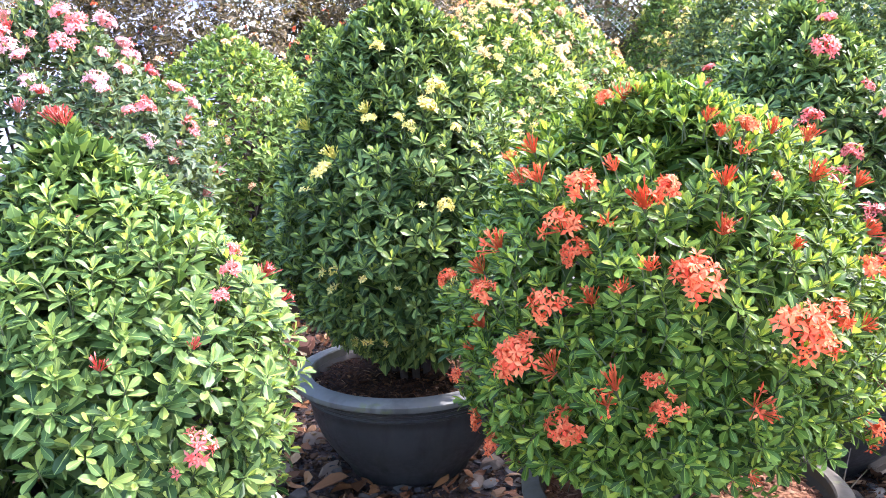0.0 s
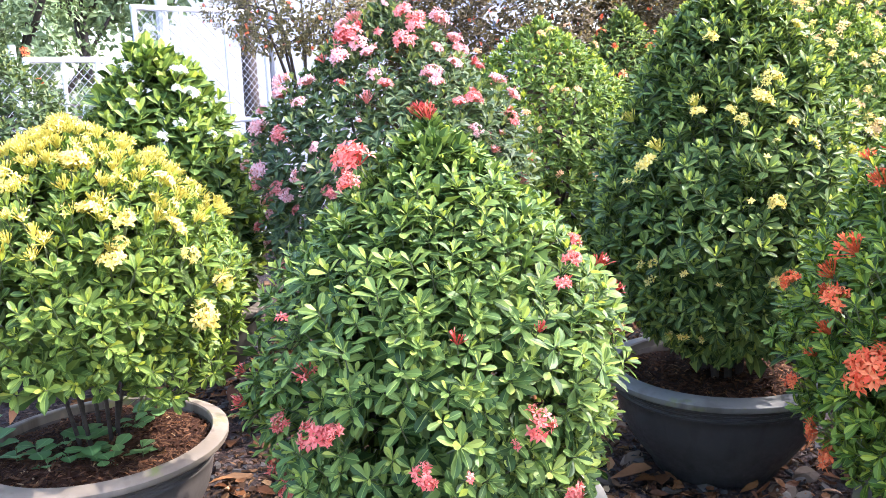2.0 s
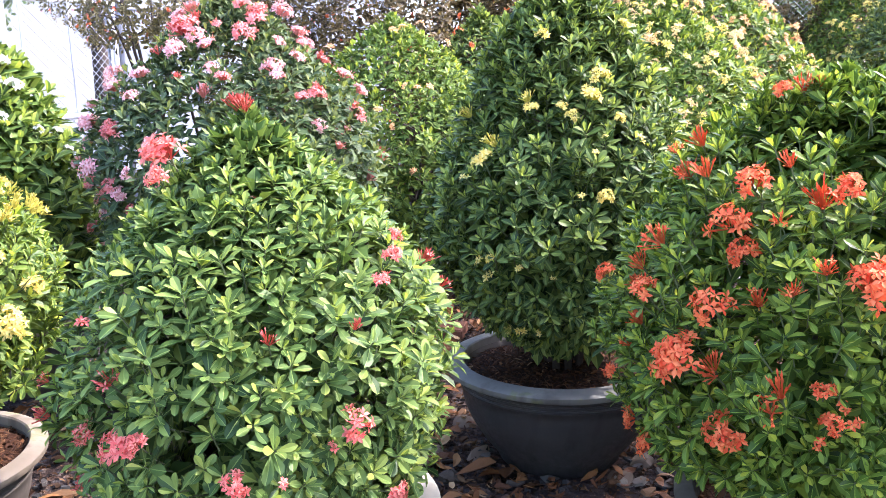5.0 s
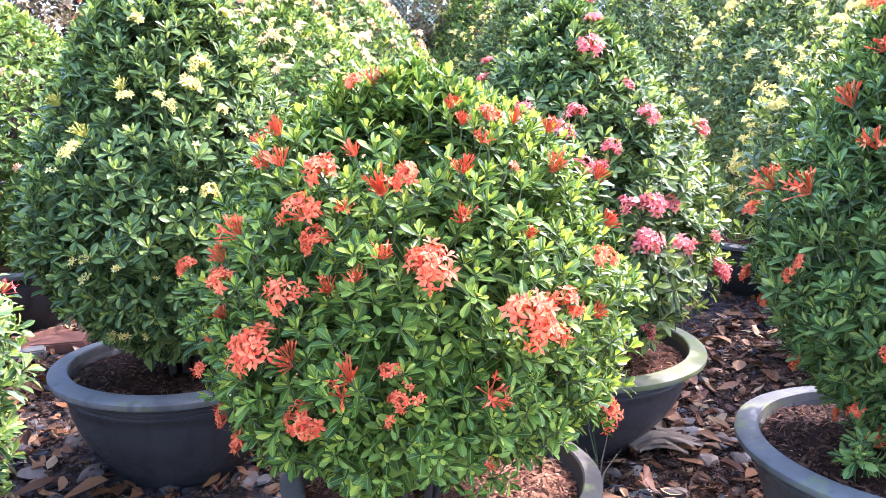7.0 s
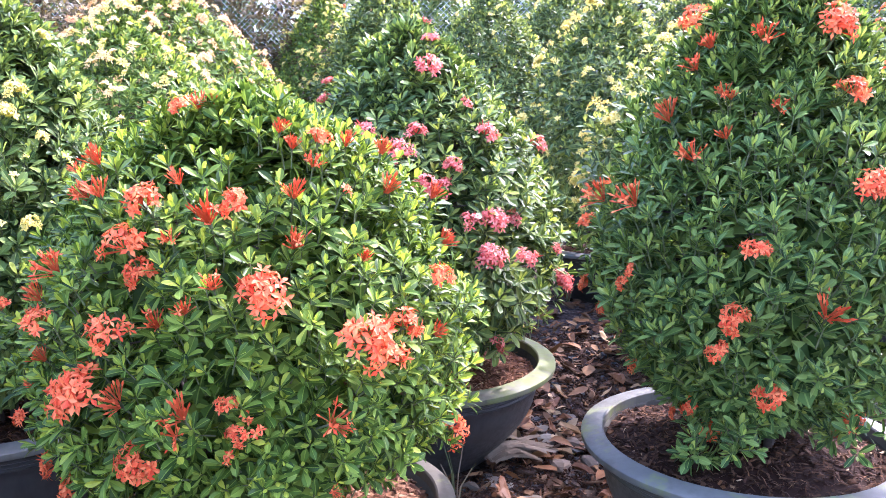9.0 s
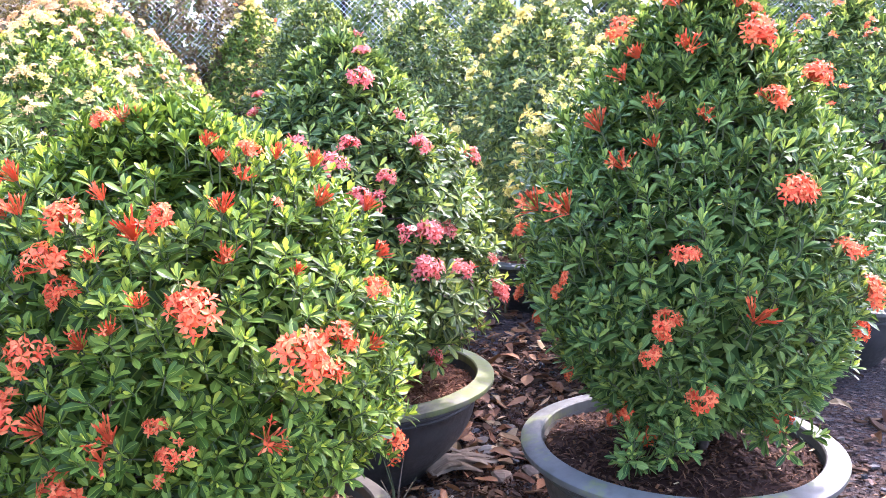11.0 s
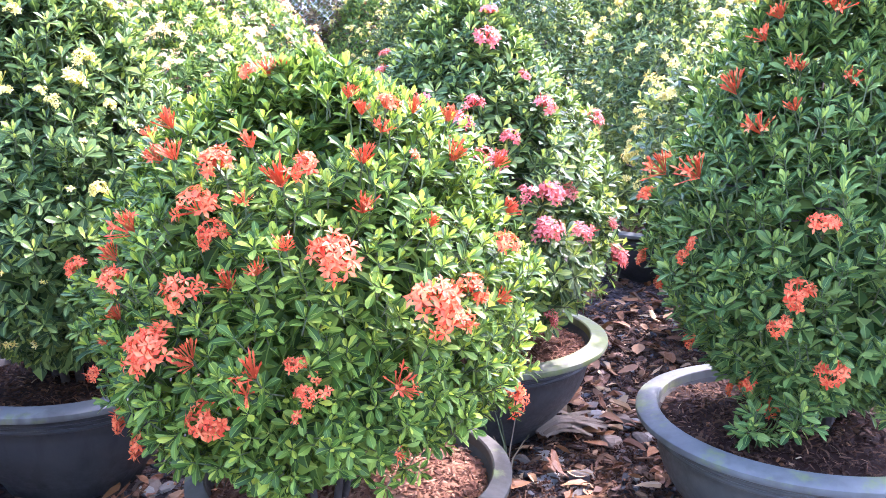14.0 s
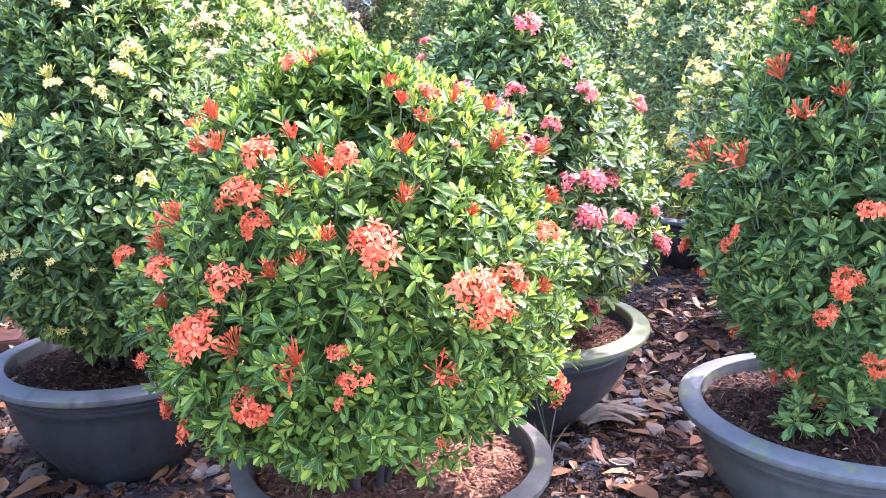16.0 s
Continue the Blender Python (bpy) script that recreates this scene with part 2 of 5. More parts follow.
GROUND = ground_material()
GALVANISED = plain("galvanised_steel", (0.62, 0.64, 0.66), 0.45, 0.6)
WHITE_PAINT = plain("white_painted_steel", (0.78, 0.79, 0.80), 0.45)
# shed wall colour dimmed to blue-grey, so strong light doesn't burn it out
WALL_DIMMED = plain("dimmed_blue_grey_wall", (0.25, 0.285, 0.33), 0.8, 0.0, 0.05)
STEEL_DARK = plain("dull_steel", (0.22, 0.24, 0.27), 0.5, 0.4)

# ---------------------------------------------------------------- mesh helpers


def mesh_from(name, verts, faces, materials, index=None, smooth=False, uv=None, sharp=0):
    me = bpy.data.meshes.new(name)
    me.from_pydata([tuple(v) for v in verts], [], [tuple(f) for f in faces])
    for m in materials:
        me.materials.append(m)
    if index is not None:
        me.polygons.foreach_set("material_index", np.asarray(index, dtype=np.int32))
    if smooth:
        me.polygons.foreach_set("use_smooth", np.ones(len(me.polygons), dtype=bool))
    if sharp:
        me.set_sharp_from_angle(angle=radians(sharp))
    if uv is not None:
        corner = np.empty(len(me.loops), dtype=np.int32)
        me.loops.foreach_get("vertex_index", corner)
        me.uv_layers.new(name="UVMap").data.foreach_set("uv", np.asarray(uv, dtype=np.float32)[corner].ravel())
    me.update()
    return me


def part_of(name, mesh, parent, label="", kind="", m=None):
    ob = new(name, mesh)
    ob.parent = parent
    if m is not None:
        ob.matrix_basis = m
    return tagged(ob, label=label, kind=kind)


class Soup:
    """Gathers the pieces of one mesh; triangles are kept as faces of four with a repeated corner left out."""

    def __init__(self):
        self.v, self.f, self.i, self.u, self.n = [], [], [], [], 0

    def add(self, verts, faces, index=0, uv=None):
        self.u.append(np.full((len(verts), 2), 0.25) if uv is None else uv)
        self.v.append(np.asarray(verts, dtype=float))
        n = self.n
        self.f.extend([tuple(k + n for k in f) for f in faces])
        if isinstance(index, int):
            self.i.extend([index] * len(faces))
        else:
            self.i.extend(index)
        self.n += len(verts)

    def mesh(self, name, materials, smooth=False, sharp=0):
        return mesh_from(name, np.concatenate(self.v), self.f, materials, self.i, smooth, np.concatenate(self.u), sharp)


def tube(points, radii, sides=6, cap=True):
    """A tapered tube along points."""
    pts = [Vector(p) for p in points]
    verts, faces = [], []
    side = None
    for k, p in enumerate(pts):
        d = (pts[min(k + 1, len(pts) - 1)] - pts[max(k - 1, 0)]).normalized()
        if side is None:
            side = d.orthogonal().normalized()
        side = (side - d * side.dot(d)).normalized()
        up = d.cross(side)
        for s in range(sides):
            a = 2 * math.pi * s / sides
            verts.append(p + (side * math.cos(a) + up * math.sin(a)) * radii[k])
    for k in range(len(pts) - 1):
        for s in range(sides):
            a, b = k * sides + s, k * sides + (s + 1) % sides
            faces.append((a, b, b + sides, a + sides))
    if cap:
        faces.append(tuple(range(sides - 1, -1, -1)))
        faces.append(tuple(range(len(verts) - sides, len(verts))))
    return verts, faces


def lathe(profile, steps=64, wobble=0.0):
    """A closed ring of profile points (radius, height) swept round the z axis; smooth, with a slight unevenness."""
    verts, faces, n = [], [], len(profile)
    for s in range(steps):
        a = 2 * math.pi * s / steps
        w = 1 + wobble * noise.noise((2 * math.cos(a), 2 * math.sin(a), 3.1))
        for r, z in profile:
            verts.append((r * w * math.cos(a), r * w * math.sin(a), z))
    for s in range(steps):
        t_ = (s + 1) % steps
        for k in range(n - 1):
            faces.append((s * n + k, t_ * n + k, t_ * n + k + 1, s * n + k + 1))
    return verts, faces


def box(sx, sy, sz, centre=(0, 0, 0), bevel=0.004):
    bm = bmesh.new()
    bmesh.ops.create_cube(bm, size=1.0)
    bmesh.ops.scale(bm, vec=(sx, sy, sz), verts=bm.verts)
    bmesh.ops.bevel(bm, geom=bm.edges[:], offset=bevel, segments=2, affect="EDGES")
    bmesh.ops.translate(bm, vec=centre, verts=bm.verts)
    bm.verts.ensure_lookup_table()
    v = [tuple(q.co) for q in bm.verts]
    f = [tuple(q.index for q in p.verts) for p in bm.faces]
    bm.free()
    return v, f


# ---------------------------------------------------------------- leaves, sprigs, flowers


LEAF_ROWS = {2: ((0.0, 0.0), (0.30, 0.58), (0.63, 1.0), (0.87, 0.72), (1.0, 0.0)),
             1: ((0.0, 0.0), (0.44, 0.84), (0.80, 0.84), (1.0, 0.0)),
             0: ((0.0, 0.0), (0.64, 1.0), (1.0, 0.0))}


def leaf_template(length, width, fold, curl, detail=2):
    """A blade along +y, face up (+z): narrow foot, widest past the middle, blunt tip, folded at the midrib and bent down."""
    v, f, rows, uv = [], [], [], []
    for u, w in LEAF_ROWS[detail]:
        z = curl * length * (0.35 * u - 0.9 * u * u)
        h = 0.5 * width * w
        if w == 0:
            rows.append((len(v),) * 3)
            v.append((0, u * length, z))
            uv.append((0.5, u))
        else:
            rows.append((len(v), len(v) + 1, len(v) + 2))
            v.extend([(-h, u * length, z + fold * h), (0, u * length, z), (h, u * length, z + fold * h)])
            uv.extend([(0.0, u), (0.5, u), (1.0, u)])
    for a, b in zip(rows, rows[1:]):
        for k in (0, 1):
            f.append(tuple(dict.fromkeys((a[k], a[k + 1], b[k + 1], b[k]))))
    return np.array(v), f, np.array(uv)


def sprig_template(rng, pairs=5, size=0.032, detail=2, wide=0.44, fresh=0.85, spread=82, close=26, length=0.75):
    """A shoot along +z with crossed pairs of blunt leaves: old ones spread below, young upright ones at the tip."""
    s = Soup()
    stem = size * length
    for k in range(pairs):
        u = k / max(1, pairs - 1)
        for side in (0, 1):
            if k == 0 and rng.random() < 0.25:
                continue
            tilt = radians(spread - (spread - close) * u ** 1.4 + rng.uniform(-10, 10))
            turn = radians(90 * k + 12 * (k // 2) + 180 * side + rng.uniform(-16, 16))
            ln = size * (1.22 - 0.52 * u ** 2.2) * rng.uniform(0.86, 1.14)
            lv, lf, uv = leaf_template(ln, ln * wide * rng.uniform(0.88, 1.12), rng.uniform(0.12, 0.42), rng.uniform(-0.05, 0.38), detail)
            radial = np.array((math.cos(turn), math.sin(turn), 0))
            axis = np.array((0, 0, 1.0))
            along = math.sin(tilt) * radial + math.cos(tilt) * axis
            face = math.sin(tilt) * axis - math.cos(tilt) * radial
            across = np.cross(along, face)
            roll = radians(rng.uniform(-16, 16))
            a2, f2 = across * math.cos(roll) + face * math.sin(roll), face * math.cos(roll) - across * math.sin(roll)
            base = axis * stem * (u - 0.9) + radial * 0.002
            s.add(base + lv[:, :1] * a2 + lv[:, 1:2] * along + lv[:, 2:3] * f2, lf, 1 if u > fresh else 0, uv)
    if detail >= 2:
        tv, tf = tube(((0, 0, -0.045), (0, 0, -0.02), (0, 0, 0.0)), (0.0017, 0.0014, 0.001), 4, False)
        s.add([tuple(q) for q in tv], tf, 2)
    return s


def floret(s, base, axis, rng, tube_len, petal, openness, mats=(0, 1), far=False):
    """One star of four pointed petals on a thin tube, or a club-tipped bud."""
    axis = Vector(axis).normalized()
    tip = Vector(base) + axis * tube_len
    bend = axis.orthogonal().normalized() * tube_len * rng.uniform(-0.08, 0.08)
    if not far:
        line_ = (base, tuple(Vector(base).lerp(tip, 0.55) + bend), tuple(tip)) if openness > 0 else (base, tuple(tip))
        tv, tf = tube(line_, (0.0008, 0.0010, 0.0012)[:len(line_)], 3, False)
        s.add([tuple(q) for q in tv], tf, mats[1])
    u = axis.orthogonal().normalized()
    w = axis.cross(u)
    spin = rng.uniform(0, math.pi)
    if openness > 0:
        for k in range(4):
            a = spin + k * math.pi / 2 + rng.uniform(-0.18, 0.18)
            out = u * math.cos(a) + w * math.sin(a)
            across = axis.cross(out)
            d = (out * openness + axis * (1 - openness * 0.85)).normalized()
            h = petal * rng.uniform(0.19, 0.25)
            if far:
                s.add([tuple(q) for q in (tip, tip + d * petal * 0.5 + across * h, tip + d * petal, tip + d * petal * 0.5 - across * h)], [(0, 1, 2, 3)], mats[0])
                continue
            p = [tip, tip + d * petal * 0.5 + across * h + axis * h * 0.25, tip + d * petal * 0.5, tip + d * petal - axis * petal * 0.1,
                 tip + d * petal * 0.5 - across * h + axis * h * 0.25]
            s.add([tuple(q) for q in p], [(0, 1, 2), (1, 3, 2), (2, 3, 4), (0, 2, 4)], mats[0])
    else:
        if far:
            p = [tip - axis * tube_len * 0.7] + [tip + (u * math.cos(b) + w * math.sin(b)) * 0.0022 for b in (0, 2.1, 4.2)] + [tip + axis * petal * 0.7]
            s.add([tuple(q) for q in p], [(0, 2, 1), (0, 3, 2), (0, 1, 3), (1, 2, 4), (2, 3, 4), (3, 1, 4)], mats[1])
            return
        mid, top = tip + axis * petal * 0.35, tip + axis * petal * 0.85
        p = [tip + (u * math.cos(b) + w * math.sin(b)) * 0.0012 for b in (0, 2.1, 4.2)] + [mid + (u * math.cos(b) + w * math.sin(b)) * 0.0021 for b in (0, 2.1, 4.2)] + [top]
        s.add([tuple(q) for q in p], [(0, 1, 4, 3), (1, 2, 5, 4), (2, 0, 3, 5), (3, 4, 6), (4, 5, 6), (5, 3, 6)], mats[1] if rng.random() < 0.6 else mats[0])


def cluster_template(rng, count, spread, open_share, petal=0.0150, tube_length=0.030, branches=4, loose=0.22, far=False):
    """A loose flower head of about 4 cm radius: a few branchlets fan out from one stalk, each with its florets, some open, some in bud."""
    s = Soup()
    arms = []
    for k in range(branches):
        a, tilt = 6.283 * (k + rng.uniform(-0.3, 0.3)) / branches, spread * rng.uniform(0.35, 0.85)
        arms.append((Vector((math.sin(tilt) * math.cos(a), math.sin(tilt) * math.sin(a), math.cos(tilt))), rng.uniform(0.006, 0.013), rng.uniform(0.8, 1.15)))
    arms[0] = (Vector((rng.uniform(-0.12, 0.12), rng.uniform(-0.12, 0.12), 1.0)), 0.010, 1.05)
    for d, reach, _ in arms:
        tv, tf = tube(((0, 0, -0.004), tuple(d * reach)), (0.0013, 0.0011), 4, False)
        s.add([tuple(q) for q in tv], tf, 2)
    for k in range(count):
        d, reach, long = arms[k % branches]
        dd = d + Vector((rng.gauss(0, 1), rng.gauss(0, 1), rng.gauss(0, 0.7))) * loose * (0.6 + spread * 0.5)
        opened = rng.random() < open_share
        floret(s, tuple(d * reach), dd, rng, tube_length * long * rng.uniform(0.72, 1.12), petal * rng.uniform(0.82, 1.15), rng.uniform(0.72, 1.0) if opened else 0.0, far=far)
    tv, tf = tube(((0, 0, -0.05), (0, 0, 0.0)), (0.002, 0.0018), 4, False)
    s.add([tuple(q) for q in tv], tf, 2)
    return s


rng = random.Random(7)
# shoots by habit: spread flat, cupped, or upright and narrow
HABITS = {"open": dict(spread=84, close=30, wide=0.43, length=0.5), "cup": dict(spread=70, close=20, wide=0.42, length=0.55), "upright": dict(spread=66, close=16, wide=0.39, length=0.65)}
FINE = {h: [sprig_template(rng, rng.choice((4, 5, 5)), detail=2, fresh=(0.7, 0.8, 0.9, 0.6, 0.9)[k % 5], **q) for k in range(14)] for h, q in HABITS.items()}
COARSE = {h: [sprig_template(rng, rng.choice((4, 5)), detail=1, fresh=(0.7, 0.9, 0.9)[k % 3], **q) for k in range(10)] for h, q in HABITS.items()}
ROUGH = [sprig_template(rng, rng.choice((3, 4)), 0.037, 0, 0.52, (0.9, 2.0, 0.5)[k % 3]) for k in range(9)]
OLD = [sprig_template(rng, 3, 0.038, 0, 0.52, 2.0) for _ in range(6)]
BROAD = [sprig_template(rng, 4, 0.07, 1, 0.46) for _ in range(6)]
OPEN_HEADS = [cluster_template(rng, n, 1.15, 0.84, 0.0155, branches=q, loose=0.26) for n, q in ((28, 5), (35, 6), (31, 5))]
SMALL_HEADS = [cluster_template(rng, n, 1.2, 1.0, 0.013, 0.013, 2) for n in (3, 5, 4)]
BIG_HEADS = [cluster_template(rng, n, 1.2, 0.9, 0.013, 0.031, 7, 0.32) for n in (44, 52)]
BUD_HEADS = [cluster_template(rng, n, 0.52, 0.06, 0.013, 0.031, q, 0.38) for n, q in ((20, 5), (28, 6), (24, 5))]
FAR_HEADS = [cluster_template(rng, n, 1.2, 0.85, 0.018, 0.026, far=True) for n in (11, 14)]
FAR_BUDS = [cluster_template(rng, n, 0.7, 0.1, 0.018, 0.034, 3, 0.18, True) for n in (9, 12)]
LOOSE_HEADS = [cluster_template(rng, n, 1.05, 0.6, branches=3) for n in (9, 14)]

sprig_cache, head_cache = {}, {}


def sprig_mesh(k, leaves, habit):
    key = (k, leaves[0].name, habit)
    if key not in sprig_cache:
        sprig_cache[key] = FINE[habit][k].mesh("leaf_sprig", (*leaves, GREEN_STEM), True, 14)
    return sprig_cache[key]


def head_mesh(kind, k, petals):
    key = (kind, k, petals[0].name)
    if key not in head_cache:
        src = {"open": OPEN_HEADS, "bud": BUD_HEADS, "small": SMALL_HEADS, "loose": LOOSE_HEADS, "big": BIG_HEADS, "far": FAR_HEADS, "far_bud": FAR_BUDS}[kind]
        head_cache[key] = src[k % len(src)].mesh("flower_head", (*petals, GREEN_STEM))
    return head_cache[key]


def aim(place, direction, spin, scale):
    q = Vector(direction).to_track_quat("Z", "Y")
    return Matrix.Translation(place) @ q.to_matrix().to_4x4() @ Matrix.Rotation(spin, 4, "Z") @ Matrix.Scale(scale, 4)


class Crown:
    """The clipped outline of a shrub: radius by height round an upright axis, with an uneven surface."""

    def __init__(self, centre, profile, seed, lump=0.13):
        self.c, self.z, self.r = centre, [p[0] for p in profile], [p[1] for p in profile]
        self.seed, self.lump = seed * 7.31, lump
        zs = np.linspace(self.z[0], self.z[-1], 200)
        rs = np.interp(zs, self.z, self.r)
        area = np.concatenate([[0], np.cumsum(0.5 * (rs[1:] + rs[:-1]) * np.hypot(np.diff(rs), np.diff(zs)))])
        self.zs, self.cdf, self.area = zs, area / area[-1], 2 * math.pi * area[-1]

    def radius(self, az, z):
        r = float(np.interp(z, self.z, self.r))
        n = noise.noise((3.2 * math.cos(az) * r / 0.4 + self.seed, 3.2 * math.sin(az) * r / 0.4, z * 7.5))
        m = noise.noise((9 * math.cos(az) + self.seed, 9 * math.sin(az), z * 21))
        return max(0.0, r * (1 + self.lump * n) + self.lump * 0.16 * m - 0.034)

    def place(self, az, z, depth=0.0):
        r = self.radius(az, z) * (1 - depth)
        span = self.z[-1] - self.z[0]
        z -= 0.035 * max(0.0, (z - self.z[0] - 0.5 * span) / (0.5 * span)) ** 2
        return Vector((self.c[0] + r * math.cos(az), self.c[1] + r * math.sin(az), z))

    def normal(self, az, z):
        slope = (np.interp(z + 0.02, self.z, self.r) - np.interp(z - 0.02, self.z, self.r)) / 0.04
        slope = max(-3.0, min(2.0, float(slope)))
        return Vector((math.cos(az), math.sin(az), -slope)).normalized()


def facing(place):
    """How near a place lies to the strip from which the shrubs are looked at."""
    return (Vector((place[0], place[1])) - Vector((0.0, 0.0))).length


def fill(s, item, m):
    a = np.array(m)
    for v, base in ((item, 0),):
        pts = np.concatenate(v.v) @ a[:3, :3].T + a[:3, 3]
        s.add(pts, v.f, v.i, np.concatenate(v.u))


def stems(crown, base_z, seed, count=7, thick=0.013, lean=0.5, single=0.0):
    """Woody stems that rise from the soil and fork up into the crown; with single, one bare trunk first."""
    r = random.Random(seed)
    s = Soup()
    cx, cy = crown.c
    start = Vector((cx, cy, base_z))
    if single:
        pts = [start, start + Vector((0.012, 0.01, single * 0.5)), start + Vector((-0.008, 0.0, single))]
        tv, tf = tube(pts, (thick * 2.2, thick * 1.8, thick * 1.7), 9)
        s.add([tuple(q) for q in tv], tf)
        start = pts[-1]
    for k in range(count):
        a = 2 * math.pi * k / count + r.uniform(-0.3, 0.3)
        zt = r.uniform(0.4, 0.72) * (crown.z[-1] - crown.z[0]) + crown.z[0]
        rad = 0.72 * float(np.interp(zt, crown.z, crown.r)) * r.uniform(0.5, 1.0)
        root = start + Vector((math.cos(a), math.sin(a), 0)) * (0.03 if single else 0.05)
        end = Vector((cx + rad * math.cos(a), cy + rad * math.sin(a), zt))
        mid = root.lerp(end, 0.45) + Vector((r.uniform(-1, 1), r.uniform(-1, 1), 0.4)) * 0.05
        tv, tf = tube([root, mid, end], (thick, thick * 0.75, thick * 0.35), 6)
        s.add([tuple(q) for q in tv], tf)
        for j in range(4):
            p = mid.lerp(end, r.uniform(0.0, 0.8))
            b = a + r.uniform(-1.3, 1.3)
            e = Vector((cx, cy, 0)) + Vector((math.cos(b), math.sin(b), 0)) * 0.85 * float(np.interp(p.z + 0.08, crown.z, crown.r))
            e.z = p.z + r.uniform(0.02, 0.10)
            tv, tf = tube([p, p.lerp(e, 0.5) + Vector((0, 0, 0.015)), e], (thick * 0.42, thick * 0.3, thick * 0.15), 5, False)
            s.add([tuple(q) for q in tv], tf)
    return s.mesh("stems", (BARK,), True)


def shrub(name, crown, label, leaves, petals, seed, near=300, spacing=0.0355, upward=0.55, opened=(), buds=(), extra=0, extra_range=(0.3, 1.0),
          extra_kind=("open", "bud"), extra_size=0.85, clumps=(), base_z=0.30, single=0.0, second=None, size=1.0, gaps=(), group="potted shrubs", distant=False, trunk_r=0.013, habit="cup", inner=0.0):
    """A clipped flowering shrub: stems, single sprigs on the side that is passed, joined foliage for the rest, flower heads."""
    r = random.Random(seed)
    top = new(name)
    top.location = (crown.c[0], crown.c[1], base_z)
    tagged(top, label, "shrub", group)
    inv = Matrix.Translation((-crown.c[0], -crown.c[1], -base_z))
    me = stems(crown, base_z, seed, single=single, thick=trunk_r)
    me.transform(inv)
    part_of("trunk", me, top, "grey-brown woody stems")

    def in_gap(az, z):
        return any(abs((az - ga + math.pi) % (2 * math.pi) - math.pi) < gw and abs(z - gz) < gh for ga, gz, gw, gh in gaps) and r.random() < 0.92

    spots = []
    count = int(crown.area / (spacing * spacing))
    for k in range(count):
        u = (k + 0.5 + r.uniform(-0.5, 0.5)) / count
        z = float(np.interp(u, crown.cdf, crown.zs)) + r.uniform(-0.012, 0.012)
        az = k * 2.399963 + r.uniform(-0.2, 0.2)
        if in_gap(az, z):
            continue
        spots.append((az, z, r.uniform(-0.07, 0.08) if r.random() > 0.08 else r.uniform(-0.12, -0.06)))
    for k in range(int(count * (inner or (0.5 if near else 0.22)))):
        az, z = r.uniform(0, 6.283), float(np.interp(r.random(), crown.cdf, crown.zs))
        spots.append((az, z, r.uniform(0.38, 0.6) if in_gap(az, z) else r.uniform(0.09, 0.34)))
    for k in range(int(count * 0.25) if near else 0):
        spots.append((r.uniform(0, 6.283), float(np.interp(r.random(), crown.cdf, crown.zs)), r.uniform(0.35, 0.7)))
    items = []
    reach = facing((*crown.c, 0))
    for az, z, depth in spots:
        p = crown.place(az, z, depth)
        if facing(p) > reach + 0.12 and r.random() < (0.6 if near else 0.9):
            continue
        up = upward * (0.72 + 0.45 * (z - crown.z[0]) / (crown.z[-1] - crown.z[0]))
        d = crown.normal(az, z) * (1 - up) + Vector((0, 0, up)) + Vector((r.gauss(0, 1), r.gauss(0, 1), r.gauss(0, 0.7))) * 0.12
        items.append((p, d, depth))
    for cx, cy, cz, cr, n in clumps:
        for k in range(n):
            v = Vector((r.gauss(0, 1), r.gauss(0, 1), r.gauss(0, 1))).normalized()
            p = Vector((cx, cy, cz)) + v * cr * r.uniform(0.5, 1.0)
            items.append((p, v * 0.6 + Vector((0, 0, 0.45)), 0.0))
    items.sort(key=lambda q: (q[2] > 0.08, facing(q[0])))
    rest = Soup()
    pool = BROAD if size > 1.4 else ROUGH
    for k, (p, d, depth) in enumerate(items):
        m = inv @ aim(p, d, r.uniform(0, 6.283), r.uniform(0.8, 1.22) * (1.0 if size > 1.4 else size) * (1.45 if depth > 0.085 else 1.0))
        if k < near:
            part_of("leaf_sprig", sprig_mesh(r.randrange(len(FINE[habit])), leaves, habit), top, m=m)
        else:
            seen = near and depth < 0.08 and facing(p) < reach
            choice_ = (FINE if reach < 2.2 and facing(p) < reach - 0.15 else COARSE)[habit] if seen else pool
            fill(rest, choice_[r.randrange(len(choice_))] if depth < 0.085 or size > 1.4 else OLD[r.randrange(len(OLD))], m)
    part_of("foliage", rest.mesh("foliage", (*leaves, GREEN_STEM), True, 14), top, kind="stuff")
    heads = [("open", az, z, s) for az, z, s in opened] + [("bud", az, z, s) for az, z, s in buds]
    for k in range(extra):
        z = crown.z[0] + (crown.z[-1] - crown.z[0]) * r.uniform(*extra_range)
        front = math.degrees(math.atan2(-crown.c[1], -crown.c[0]))
        heads.append((extra_kind[k % len(extra_kind)], front + r.gauss(0, 65) if distant and k % 4 else r.uniform(0, 360), z, 3.6 * extra_size * r.uniform(0.6, 1.2)))
    for k, (kind, az, z, s) in enumerate(heads):
        a = radians(az)
        n = crown.normal(a, z)
        d = n * 0.75 + Vector((0, 0, 0.55)) + Vector((r.uniform(-1, 1), r.uniform(-1, 1), r.uniform(-1, 1))) * 0.15
        if kind == "open" and s < 1.8:
            kind = "small"
        elif kind == "open" and s > 4.8:
            kind = "big"
        p = crown.place(a, z) + n * (0.018 if kind == "bud" else 0.026 if near else 0.05 if distant else 0.025)
        unit = 1.6 if kind == "small" else 4.2
        if distant:
            kind = {"bud": "far_bud", "open": "far", "loose": "far"}.get(kind, kind)
        m = inv @ aim(p, d, r.uniform(0, 6.283), max(0.55, (1.16 if kind == "bud" else 1.0) * s / unit))
        tone = second if second and k % 5 in (1, 3) else petals
